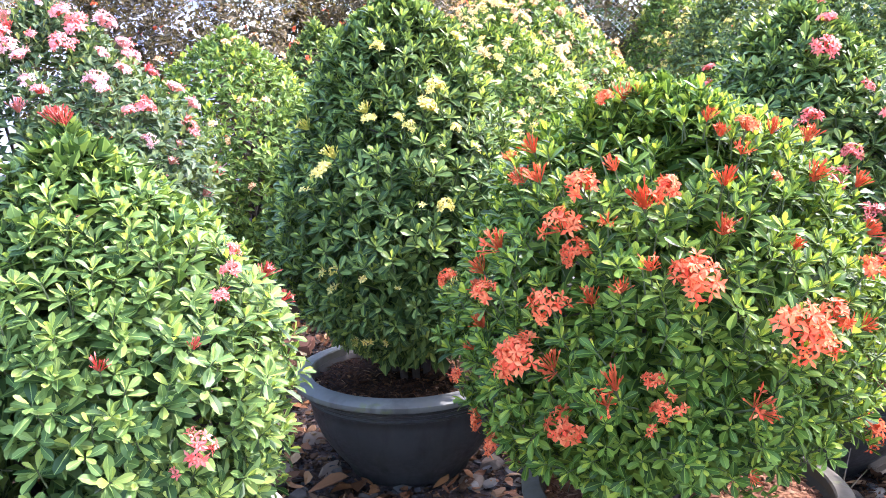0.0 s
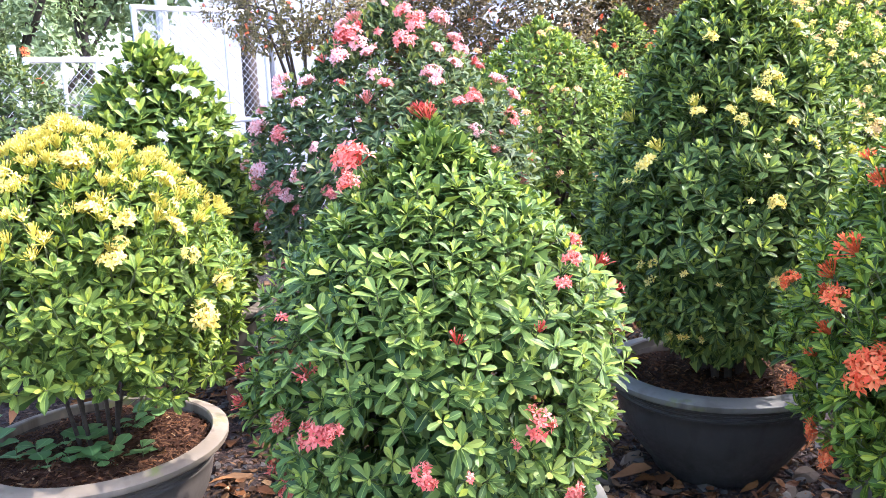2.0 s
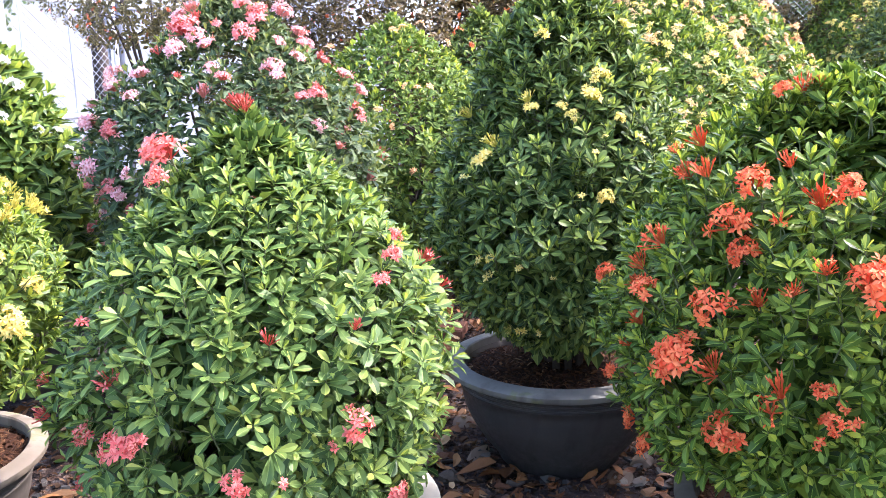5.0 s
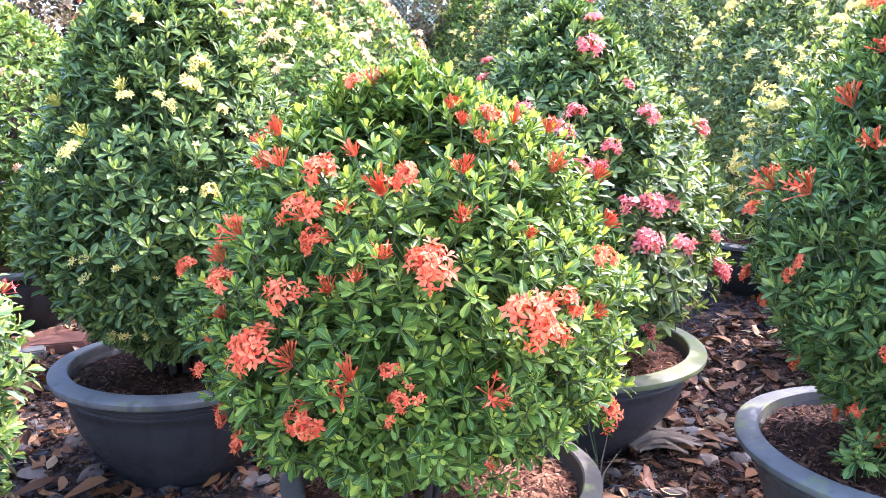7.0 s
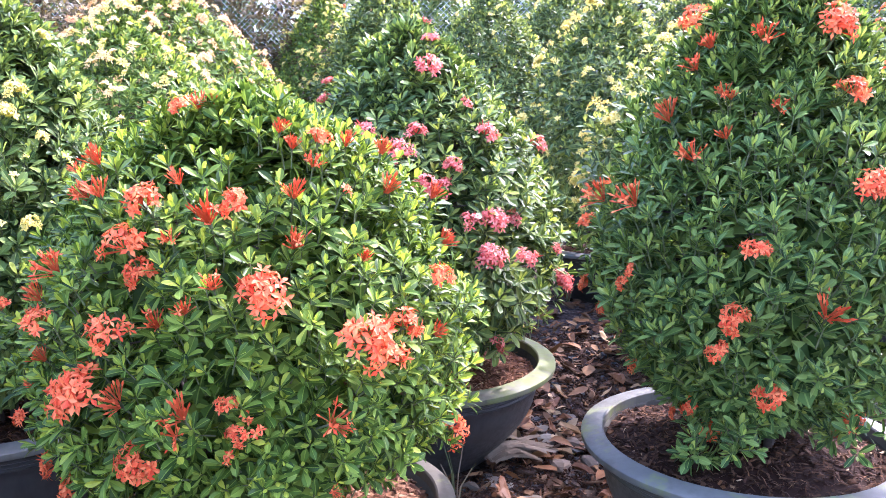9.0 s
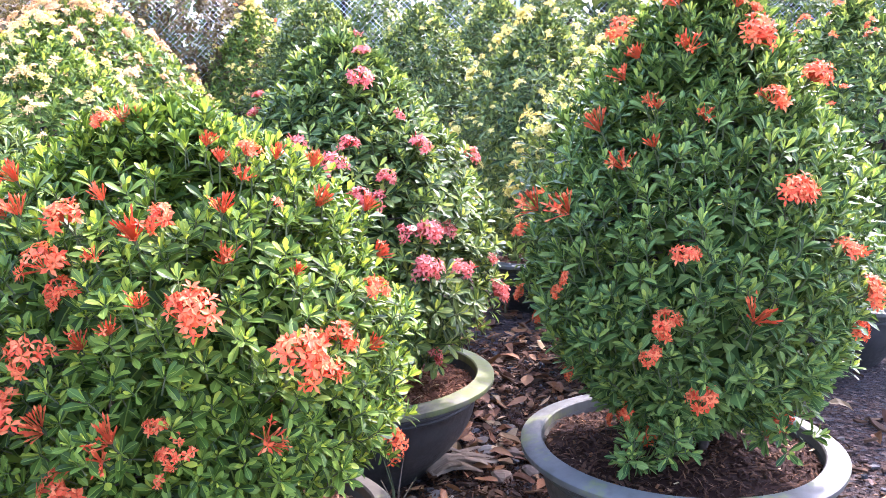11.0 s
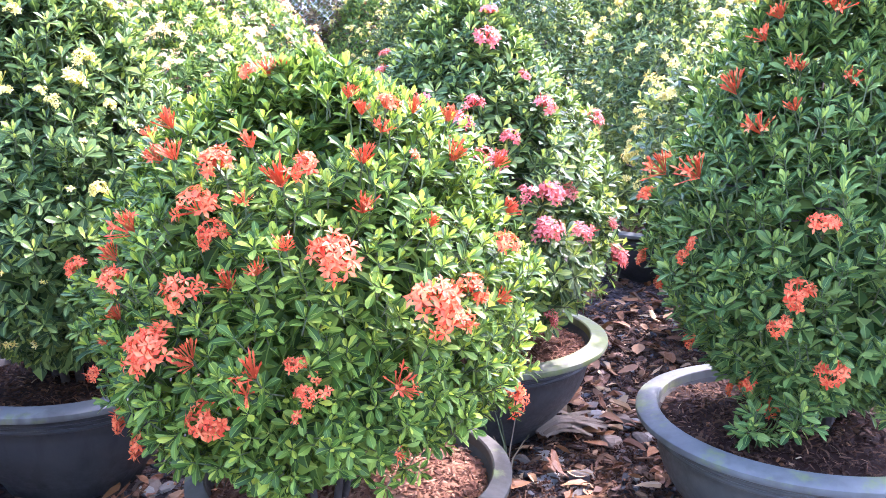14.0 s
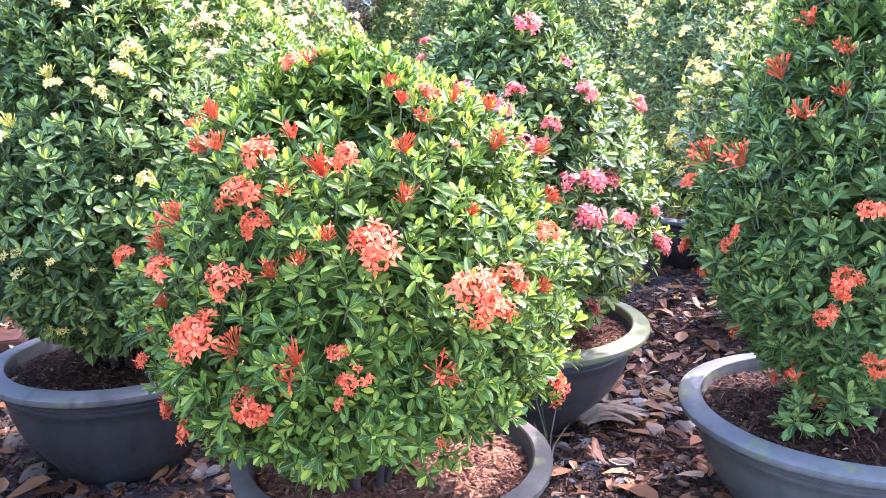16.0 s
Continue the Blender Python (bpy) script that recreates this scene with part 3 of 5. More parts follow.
        part_of("flower_head" if "bud" not in kind else "flower_bud", head_mesh(kind, r.randrange(3), tone), top, m=m)
    return top


def dome(radius, z0, z1, shoulder=0.45, foot=0.7):
    """A general crown profile: narrower foot, widest at the shoulder, rounded cone above."""
    out = []
    for u in (0.0, 0.12, 0.25, 0.4, 0.55, 0.7, 0.82, 0.91, 0.97, 1.0):
        if u < shoulder:
            w = foot + (1 - foot) * math.sin(0.5 * math.pi * u / shoulder)
        else:
            k = (u - shoulder) / (1 - shoulder)
            w = (1 - k ** 1.6) ** 0.85
        out.append((z0 + (z1 - z0) * u, radius * w))
    return out


# ---------------------------------------------------------------- ground


def make_ground():
    n = 150
    xs = np.concatenate([[-900, -200, -60, -25], np.linspace(-12, 8, n), [20, 60, 200, 900]])
    ys = np.concatenate([[-900, -200, -60, -20], np.linspace(-6, 12, n), [25, 60, 200, 900]])
    verts = [(x, y, 0.038 + 0.018 * noise.noise((x * 1.1, y * 1.1, 0)) + 0.008 * noise.noise((x * 5, y * 5, 4))) for y in ys for x in xs]
    w = len(xs)
    faces = [(j * w + i, j * w + i + 1, (j + 1) * w + i + 1, (j + 1) * w + i) for j in range(len(ys) - 1) for i in range(w - 1)]
    tagged(new("ground", mesh_from("ground", verts, faces, (GROUND,), smooth=True)), "dark earth ground strewn with mulch", "ground", kind="structure")


def ground_z(x, y):
    return 0.038 + 0.018 * noise.noise((x * 1.1, y * 1.1, 0)) + 0.008 * noise.noise((x * 5, y * 5, 4))


def chip_shape(r, size, thick):
    """A flat splinter with five or six uneven corners and bevel-cut upper edge."""
    n = r.choice((5, 6, 7, 8))
    stretch = r.uniform(1.0, 2.6)
    ring = []
    for k in range(n):
        a = 2 * math.pi * (k + r.uniform(-0.3, 0.3)) / n
        q = size * r.uniform(0.45, 1.15)
        ring.append((q * stretch * math.cos(a), q * math.sin(a)))
    v = [(x, y, 0) for x, y in ring] + [(x * 0.86, y * 0.86, thick * r.uniform(0.7, 1.2)) for x, y in ring]
    f = [tuple(range(n, 2 * n))] + [(k, (k + 1) % n, n + (k + 1) % n, n + k) for k in range(n)]
    return v, f


def crumb(r, size):
    """A small splinter: a skewed wedge of four corners."""
    s = r.uniform(0.8, 2.2)
    return [(-size * s, -size * 0.5, 0), (size * s, -size * 0.4, 0), (0.1 * size, size * 0.7, 0), (size * r.uniform(-0.6, 0.6), 0, size * 0.75)], [(0, 1, 3), (1, 2, 3), (2, 0, 3)]


def litter_leaf(r, size):
    """A fallen leaf, curled and cupped."""
    v, f, _ = leaf_template(size, size * r.uniform(0.38, 0.55), r.uniform(-0.2, 0.9), r.uniform(-0.7, 0.6), 2)
    return [tuple(c + r.uniform(-0.06, 0.06) * size for c in q) for q in v], f


def scatter(name, label, count, area, maker, material, seed, tilt=0.35, lift=0.004):
    r = random.Random(seed)
    s = Soup()
    made = 0
    while made < count:
        x, y = r.uniform(area[0], area[1]), r.uniform(area[2], area[3])
        if any((x - px) ** 2 + (y - py) ** 2 < (pr * 0.62) ** 2 for px, py, pr in POT_SPOTS):
            made += 1
            continue
        v, f = maker(r)
        m = Matrix.Translation((x, y, ground_z(x, y) + lift + r.uniform(0, 0.012))) @ Euler((r.uniform(-tilt, tilt), r.uniform(-tilt, tilt), r.uniform(0, 6.283))).to_matrix().to_4x4()
        a = np.array(m)
        s.add(np.asarray(v) @ a[:3, :3].T + a[:3, 3], f)
        made += 1
    tagged(new(name, s.mesh(name, (material,))), label, "mulch", kind="stuff")


# where each pot stands: x, y, rim radius
POT_SPOTS = [(-0.26, 1.80, 0.36), (-1.31, 1.17, 0.36), (-1.176, 2.323, 0.361), (-0.015, 2.804, 0.448), (0.843, 2.152, 0.414), (-2.289, 0.868, 0.34),
             (-3.36, 1.85, 0.34), (-2.45, 2.35, 0.38), (-2.66, 3.55, 0.40), (-1.35, 3.80, 0.40), (-1.60, 5.20, 0.45), (1.30, 3.75, 0.45), (1.0, 5.1, 0.42), (2.2, 3.9, 0.42)]
make_ground()
NEAR_AREA, FAR_AREA = (-3.4, 1.7, 0.5, 4.4), (-7, 4.5, 0.2, 9.5)
scatter("bark_mulch", "brown bark chips covering the earth", 6000, NEAR_AREA, lambda r: chip_shape(r, r.uniform(0.004, 0.016), r.uniform(0.003, 0.007)), CHIP, 11)
scatter("slate_gravel", "dark grey slate chips and pale grit", 2800, NEAR_AREA, lambda r: chip_shape(r, r.uniform(0.006, 0.021), r.uniform(0.004, 0.012)), SLATE, 12)
scatter("leaf_litter", "curled dry brown fallen leaves", 2000, NEAR_AREA, lambda r: litter_leaf(r, r.uniform(0.03, 0.085)), DRY_LEAF, 13, 0.45, 0.014)
scatter("bark_crumbs", "fine crumbs of bark and earth", 22000, NEAR_AREA, lambda r: crumb(r, r.uniform(0.004, 0.011)), CHIP, 16, 0.8, 0.002)
scatter("path_leaf_litter", "red-brown fallen leaves between the pots", 260, (0.25, 1.1, 2.3, 4.8), lambda r: litter_leaf(r, r.uniform(0.03, 0.10)), DRY_LEAF, 17, 0.5, 0.016)
scatter("path_bark", "large brown bark flakes between the pots", 260, (0.2, 1.1, 2.2, 4.8), lambda r: chip_shape(r, r.uniform(0.008, 0.024), 0.005), CHIP, 19, 0.5, 0.012)
scatter("path_leaf_litter", "red-brown fallen leaves between the pots", 180, (-1.9, -0.5, 1.7, 2.6), lambda r: litter_leaf(r, r.uniform(0.03, 0.07)), DRY_LEAF, 18, 0.5, 0.016)
scatter("path_crumbs", "fine red-brown crumbs between the pots", 9000, (0.05, 1.0, 2.1, 4.2), lambda r: crumb(r, r.uniform(0.003, 0.010)), COIR, 20, 0.8, 0.008)
scatter("far_mulch", "brown bark chips between the back rows", 2600, FAR_AREA, lambda r: chip_shape(r, r.uniform(0.012, 0.03), 0.008), CHIP, 14)
scatter("far_leaf_litter", "dry fallen leaves between the back rows", 2000, FAR_AREA, lambda r: litter_leaf(r, r.uniform(0.06, 0.11)), DRY_LEAF, 15, 0.5, 0.014)

# ---------------------------------------------------------------- pots


def pot(x, y, radius, label, bowl_mat, rim_mat, height=0.37, lip=0.055, seed=0, base=0.50, deep=0.055, chips=260, soil=None):
    """A wide, shallow bowl pot with a broad flat rim, rings scored under the rim, and earth inside."""
    soil = soil or COIR
    top = new("plant_pot")
    top.location = (x, y, 0.036)
    tagged(top, label, "plant pot", "plant pots")
    R, H = radius, height - 0.048
    lip_h = 0.028
    prof = [(0.0, 0.0), (base * R, 0.0), (base * R + 0.012, 0.008)]
    for k in range(1, 9):
        u = k / 9
        prof.append((R * (base + (0.86 - base) * math.sin(0.5 * math.pi * u) ** 0.95), 0.008 + (H - lip_h - 0.06) * u))
    zr = H - lip_h - 0.05
    rr = R * 0.872
    for k in range(3):
        prof += [(rr, zr + k * 0.011), (rr + 0.0035, zr + k * 0.011 + 0.003), (rr + 0.0035, zr + k * 0.011 + 0.007), (rr + 0.0005, zr + k * 0.011 + 0.0095)]
    prof += [(R - lip * 0.85, H - lip_h + 0.002), (R - lip * 0.95, H - 0.012), (R - lip - 0.012, H - 0.05), (R - lip - 0.03, H - 0.12), (0.0, H - 0.12)]
    steps = 72 if chips > 600 else 28
    v, f = lathe(prof, steps, 0.006)
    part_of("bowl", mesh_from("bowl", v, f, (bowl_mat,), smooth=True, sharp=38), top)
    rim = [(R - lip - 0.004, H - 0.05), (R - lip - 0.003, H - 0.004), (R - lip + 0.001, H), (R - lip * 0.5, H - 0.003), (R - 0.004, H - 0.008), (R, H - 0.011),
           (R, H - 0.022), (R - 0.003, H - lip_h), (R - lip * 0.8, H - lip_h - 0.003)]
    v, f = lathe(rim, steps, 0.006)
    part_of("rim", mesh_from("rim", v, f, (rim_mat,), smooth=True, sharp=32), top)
    rings, verts, faces = 9, [(0, 0, H - deep + 0.03)], []
    n = 40
    for k in range(1, rings + 1):
        q = (R - lip - 0.006) * k / rings
        for s in range(n):
            a = 2 * math.pi * s / n
            z = H - deep + 0.03 * (1 - (k / rings) ** 2) + 0.012 * noise.noise((q * math.cos(a) * 9 + seed, q * math.sin(a) * 9, seed))
            verts.append((q * math.cos(a), q * math.sin(a), z))
    for s in range(n):
        faces.append((0, 1 + s, 1 + (s + 1) % n))
        for k in range(rings - 1):
            a, b = 1 + k * n + s, 1 + k * n + (s + 1) % n
            faces.append((a, a + n, b + n, b))
    part_of("soil", mesh_from("soil", verts, faces, (soil,), smooth=True), top, "dark red-brown potting soil")
    r = random.Random(seed + 50)
    s = Soup()
    for k in range(chips):
        q, a = (R - lip - 0.012) * math.sqrt(r.random()), r.uniform(0, 6.283)
        z = H - deep + 0.03 * (1 - (q / (R - lip)) ** 2) + 0.012 * noise.noise((q * math.cos(a) * 9 + seed, q * math.sin(a) * 9, seed))
        if k % 6 == 0:
            cv, cf = chip_shape(r, r.uniform(0.004, 0.010), 0.003)
        else:
            w, ln = r.uniform(0.001, 0.0035), r.uniform(0.007, 0.022)
            cv, cf = [(-ln, -w, 0), (0, -w, 0.004), (ln, -w * 0.3, 0), (ln, w * 0.3, 0.001), (0, w, 0.005), (-ln, w, 0)], [(0, 1, 4, 5), (1, 2, 3, 4)]
        m = np.array(Matrix.Translation((q * math.cos(a), q * math.sin(a), z + 0.003)) @ Euler((r.uniform(-0.5, 0.5), r.uniform(-0.5, 0.5), r.uniform(0, 6.283))).to_matrix().to_4x4())
        s.add(np.asarray(cv) @ m[:3, :3].T + m[:3, 3], cf, 1 if k % 11 == 0 else 0)
    part_of("mulch", s.mesh("mulch", (soil, DRY_LEAF)), top, "shredded red-brown bark mulch", "stuff")
    return top


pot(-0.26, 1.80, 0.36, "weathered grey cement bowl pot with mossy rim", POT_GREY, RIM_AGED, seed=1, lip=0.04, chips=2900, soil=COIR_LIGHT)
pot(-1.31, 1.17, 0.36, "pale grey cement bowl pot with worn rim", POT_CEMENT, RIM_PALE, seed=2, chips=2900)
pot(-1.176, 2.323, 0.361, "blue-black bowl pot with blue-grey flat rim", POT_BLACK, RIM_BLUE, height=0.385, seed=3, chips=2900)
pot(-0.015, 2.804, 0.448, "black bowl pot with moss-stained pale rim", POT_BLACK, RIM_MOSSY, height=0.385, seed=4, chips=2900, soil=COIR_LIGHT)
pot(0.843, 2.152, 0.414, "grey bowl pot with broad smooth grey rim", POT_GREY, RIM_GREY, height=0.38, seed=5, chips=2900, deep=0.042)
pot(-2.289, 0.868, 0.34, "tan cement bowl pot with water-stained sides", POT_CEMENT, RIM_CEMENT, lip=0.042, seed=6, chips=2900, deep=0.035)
pot(-3.36, 1.85, 0.34, "grey bowl pot with tan rim in shade", POT_GREY, RIM_CEMENT, seed=7)
pot(-2.45, 2.35, 0.38, "dark bowl pot under the pink-flowered shrub", POT_BLACK, RIM_BLUE, seed=8)
pot(-2.66, 3.55, 0.40, "dark bowl pot in the second row", POT_BLACK, RIM_BLUE, seed=9)
pot(-1.35, 3.80, 0.40, "dark bowl pot behind the yellow-flowered shrub", POT_BLACK, RIM_BLUE, seed=10)
pot(-1.60, 5.20, 0.45, "dark bowl pot in the third row", POT_BLACK, RIM_BLUE, seed=11)
pot(1.30, 3.75, 0.45, "dark bowl pot with grey rim in deep shade", POT_BLACK, RIM_GREY, seed=12)
pot(1.0, 5.1, 0.42, "dark bowl pot in the third row", POT_BLACK, RIM_GREY, seed=13)
pot(2.2, 3.9, 0.42, "dark bowl pot under a red-flowered shrub", POT_BLACK, RIM_GREY, seed=14)

# ---------------------------------------------------------------- the front row of shrubs
R_OPEN = [(-104, 1.05, 4.0), (-109, 0.98, 4.3), (-105, 0.94, 3.2), (-80, 1.05, 3.2), (-49, 1.06, 1.3), (-26, 0.9, 3.2), (-124, 0.86, 3.6), (-108, 0.86, 4.0), (-75, 0.9, 5.6), (-55, 0.84, 5.6), (-48, 0.8, 4.3), (-40, 0.84, 3.6), (-114, 0.76, 5.6), (-146, 0.68, 1.8), (-141, 0.6, 3.0), (-140, 0.55, 3.7), (-83, 0.75, 1.8), (-79, 0.73, 1.2), (-81, 0.71, 1.8), (-77, 0.71, 1.3), (-83, 0.67, 1.2), (-12, 0.6, 4.0), (-104, 0.66, 4.3)]
R_BUD = [(-112, 1.21, 3.0), (-101, 1.22, 2.0), (-133, 1.11, 3.2), (-133, 1.05, 3.2), (-122, 1.06, 3.2), (-152, 1.09, 2.0), (-86, 1.03, 4.0), (-64, 1.06, 3.2), (-63, 1.17, 2.3), (-60, 1.14, 2.2), (-55, 1.11, 2.3), (-34, 1.14, 2.6), (-20, 1.12, 2.9), (-27, 1.05, 3.6), (-4, 1.03, 3.0), (-65, 0.98, 3.2), (-6, 0.94, 3.2), (-126, 0.94, 4.0), (-133, 0.89, 3.0), (-132, 0.86, 2.3), (-98, 0.87, 3.0), (-90, 0.9, 2.6), (-84, 0.94, 2.6), (-29, 0.81, 2.6), (-133, 0.79, 2.6), (-106, 0.75, 4.0), (-138, 0.74, 2.0), (-91, 0.74, 4.0), (-93, 0.72, 3.6), (-60, 0.71, 4.0), (-59, 0.59, 2.2), (-49, 0.96, 1.9)]
G_OPEN = [(-82, 0.65, 4.3), (-24, 0.67, 3.6), (-53, 0.6, 2.9), (-120, 1.1, 5.5), (-105, 1.07, 2.9), (-102, 0.64, 2.5), (-111, 0.48, 2.8), (-9, 0.51, 2.9), (10, 0.94, 2.2), (5, 0.91, 2.5), (-43, 0.6, 1.1), (-29, 0.63, 1.1), (-75, 0.67, 1.8), (-7, 0.88, 1.8), (-102, 0.82, 1.4)]
G_BUD = [(-139, 1.2, 3.6), (-64, 1.2, 3.1), (-124, 0.63, 2.9), (-118, 0.5, 2.9), (28, 0.87, 3.2), (36, 0.81, 2.5), (-89, 0.74, 2.9), (-43, 0.81, 2.5), (-21, 0.82, 1.5), (-128, 0.69, 1.8)]
Y_OPEN = [(-49, 0.92, 4.3), (-98, 1.01, 5.9), (-100, 0.75, 2.7), (-93, 0.77, 2.9), (-97, 0.71, 2.7), (-81, 0.76, 1.8), (-48, 0.73, 3.9), (-45, 0.66, 2.4), (-83, 0.59, 2.4), (-78, 0.56, 1.6), (-53, 1.17, 6.3), (-81, 1.15, 3.9), (-46, 1.23, 4.8), (-34, 1.06, 2.4), (-47, 1.07, 1.6), (-58, 0.92, 2.3), (-53, 1.03, 1.8), (-69, 0.73, 1.4), (-66, 1.15, 3.4), (-79, 1.35, 3.2), (-16, 1.37, 4.2), (-107, 0.96, 2.4), (-61, 1.13, 3.1)]
Y_BUD = [(-96, 1.05, 3.9), (-93, 0.56, 1.9), (-83, 1.17, 3.1)]
P_OPEN = [(-58, 1.39, 3.4), (-73, 1.3, 4.7), (-84, 1.11, 3.6), (-107, 1.11, 4.0), (-91, 1.06, 4.7), (-49, 1.1, 4.5), (-4, 1.06, 4.0), (-70, 1.02, 3.4), (-82, 0.97, 4.0), (-74, 0.96, 4.0), (-56, 0.86, 5.2), (-65, 0.87, 3.6), (-43, 0.86, 3.6), (-62, 0.77, 5.6), (-46, 0.76, 4.7), (-19, 0.66, 5.2), (-22, 0.76, 2.9), (-46, 0.51, 3.4), (-147, 1.2, 2.9), (-171, 1.26, 2.5), (-52, 1.19, 2.5)]
S_OPEN = [(-171, 1.4, 4.3), (-128, 1.45, 4.1), (-80, 1.36, 5.6), (-46, 1.27, 5.1), (-79, 1.22, 4.1), (-80, 1.02, 5.6), (175, 0.9, 3.7), (-112, 0.91, 3.7), (-155, 0.8, 2.2), (-150, 0.84, 2.2), (175, 0.76, 3.1), (176, 0.7, 2.7), (-117, 0.77, 4.1), (-61, 0.9, 4.6), (-55, 0.82, 4.6), (-45, 0.73, 3.7), (-121, 0.7, 3.1), (-105, 0.61, 4.1), (-141, 0.52, 3.3), (-174, 0.45, 2.2), (-135, 0.42, 4.7), (-48, 0.5, 4.6), (-175, 0.58, 2.7), (-50, 0.43, 1.6)]
S_BUD = [(-154, 1.16, 4.7), (-135, 1.08, 4.1), (-147, 1.28, 3.3), (-144, 1.33, 3.3), (-129, 1.22, 2.7), (-117, 1.34, 4.1), (-83, 1.45, 3.3), (-108, 1.19, 2.7), (-175, 0.97, 5.3), (-150, 0.98, 5.3), (-92, 0.78, 5.6), (-125, 1.13, 2.7)]
L_OPEN = [(-61, 0.95, 4.9), (-14, 0.88, 3.8), (14, 0.73, 5.0), (-18, 0.99, 3.4), (-8, 0.96, 3.4), (-23, 1.09, 5.0), (-59, 1.06, 4.3), (25, 0.8, 3.6), (13, 0.87, 2.8), (20, 1.03, 4.1), (11, 0.93, 3.5), (-11, 0.92, 2.4)]
W_OPEN = [(1, 1.25, 5.6), (-50, 1.23, 3.7), (-14, 1.14, 4.1), (-29, 1.09, 4.1), (0, 1.34, 5.9), (-114, 1.39, 5.4), (-63, 1.37, 4.2), (7, 1.09, 3.7), (24, 1.08, 2.8), (54, 1.2, 3.4), (27, 1.01, 2.8), (-96, 1.21, 4.3), (-11, 1.28, 3.2)]
K_OPEN = [(-59, 1.36, 4.1), (-81, 1.41, 6.7), (-80, 1.34, 5.0), (-34, 1.41, 4.6), (-12, 1.37, 3.7), (37, 1.41, 4.5), (-8, 1.18, 4.0), (-4, 1.31, 3.7), (-48, 1.24, 3.9), (-24, 1.27, 4.8), (-54, 1.28, 3.2), (-7, 1.49, 4.7), (36, 1.49, 5.4), (-24, 1.52, 4.7), (-74, 1.06, 2.7), (-81, 0.97, 2.8), (-70, 0.91, 3.5), (-91, 0.89, 3.7), (-90, 0.84, 2.4), (37, 1.24, 4.5), (37, 1.18, 4.5), (-14, 1.17, 3.6), (-10, 1.09, 3.2), (19, 1.11, 4.3), (-120, 1.21, 5.2), (-116, 1.11, 5.2), (-95, 1.09, 4.9), (-105, 0.97, 5.0), (-96, 0.91, 4.1), (-94, 1.26, 4.2), (-129, 1.27, 4.5), (-107, 0.62, 3.4), (-70, 1.4, 4.2), (-17, 1.46, 4.7), (-24, 1.24, 3.6)]
K_BUD = [(-57, 1.19, 4.3), (-70, 1.25, 2.8), (-97, 1.51, 3.5), (37, 1.32, 3.1)]

C_R = Crown((-0.305, 1.70), [(.41, .15), (.45, .25), (.5, .325), (.56, .375), (.63, .41), (.72, .44), (.85, .425), (.96, .39), (1.05, .35), (1.12, .295), (1.19, .21), (1.235, .13), (1.265, .0)], 1)
C_G = Crown((-1.31, 1.17), [(.33, .25), (.42, .33), (.5, .37), (.58, .395), (.7, .405), (.8, .385), (.9, .335), (.98, .28), (1.06, .21), (1.13, .135), (1.19, .06), (1.215, 0)], 2)
C_Y = Crown((-1.155, 2.31), [(.45, .19), (.52, .28), (.62, .38), (.78, .43), (.93, .41), (1.03, .37), (1.14, .33), (1.26, .28), (1.37, .225), (1.47, .155), (1.56, 0)], 3)
C_P = Crown((-0.05, 2.80), [(.44, .33), (.54, .43), (.67, .495), (.78, .49), (.95, .44), (1.07, .39), (1.16, .335), (1.29, .24), (1.39, .155), (1.45, .08), (1.49, 0)], 4)
C_S = Crown((0.865, 2.15), [(.44, .2), (.54, .29), (.65, .39), (.78, .435), (.89, .44), (.99, .415), (1.1, .375), (1.2, .33), (1.31, .27), (1.42, .205), (1.51, .13), (1.58, 0)], 5)
C_L = Crown((-2.289, 0.868), [(.60, .36), (.66, .40), (.75, .42), (.84, .42), (.94, .37), (1.04, .29), (1.12, .19), (1.17, .1), (1.21, 0)], 6)
C_W = Crown((-3.34, 1.76), [(.42, .30), (.5, .37), (.6, .41), (.8, .40), (1.0, .36), (1.21, .275), (1.34, .20), (1.43, .12), (1.49, 0)], 7)
C_K = Crown((-2.50, 2.28), [(.42, .36), (.6, .48), (.8, .53), (1.0, .545), (1.13, .52), (1.24, .43), (1.36, .31), (1.47, .21), (1.55, .13), (1.62, 0)], 8)

shrub("ixora_shrub", C_R, "rounded shrub with clusters of orange-red star flowers", LEAF_BRIGHT, RED, 21, spacing=0.0325, size=0.81, trunk_r=0.009, clumps=((-0.22, 1.60, 1.195, 0.035, 16), (-0.32, 1.58, 1.195, 0.035, 16), (-0.42, 1.58, 1.185, 0.03, 12)), gaps=((-1.55, 1.135, 0.62, 0.05), (-0.75, 0.45, 0.8, 0.11)), opened=R_OPEN, buds=R_BUD, extra=6, extra_range=(0.5, 0.95), base_z=0.335)
shrub("ixora_shrub", C_G, "bright green shrub with few rose-pink flowers, in pale pot", LEAF_FRESH, PINK, 22, habit="open", opened=G_OPEN, buds=G_BUD, base_z=0.335, near=300, size=1.0, spacing=0.038, gaps=((-1.08, 0.64, 0.28, 0.035),))
shrub("ixora_shrub", C_Y, "tall dark green shrub with sparse pale yellow flowers", LEAF_DEEP, YELLOW, 23, opened=[(a, z, s * 0.66) for a, z, s in Y_OPEN], buds=Y_BUD, base_z=0.335, extra=8, size=1.04, spacing=0.0395, inner=0.7)
shrub("ixora_shrub", C_P, "dark glossy shrub with rose-pink flowers in mossy-rimmed pot", LEAF_DEEP, PINK, 24, habit="open", opened=P_OPEN, base_z=0.345, extra=4, size=1.2, spacing=0.045)
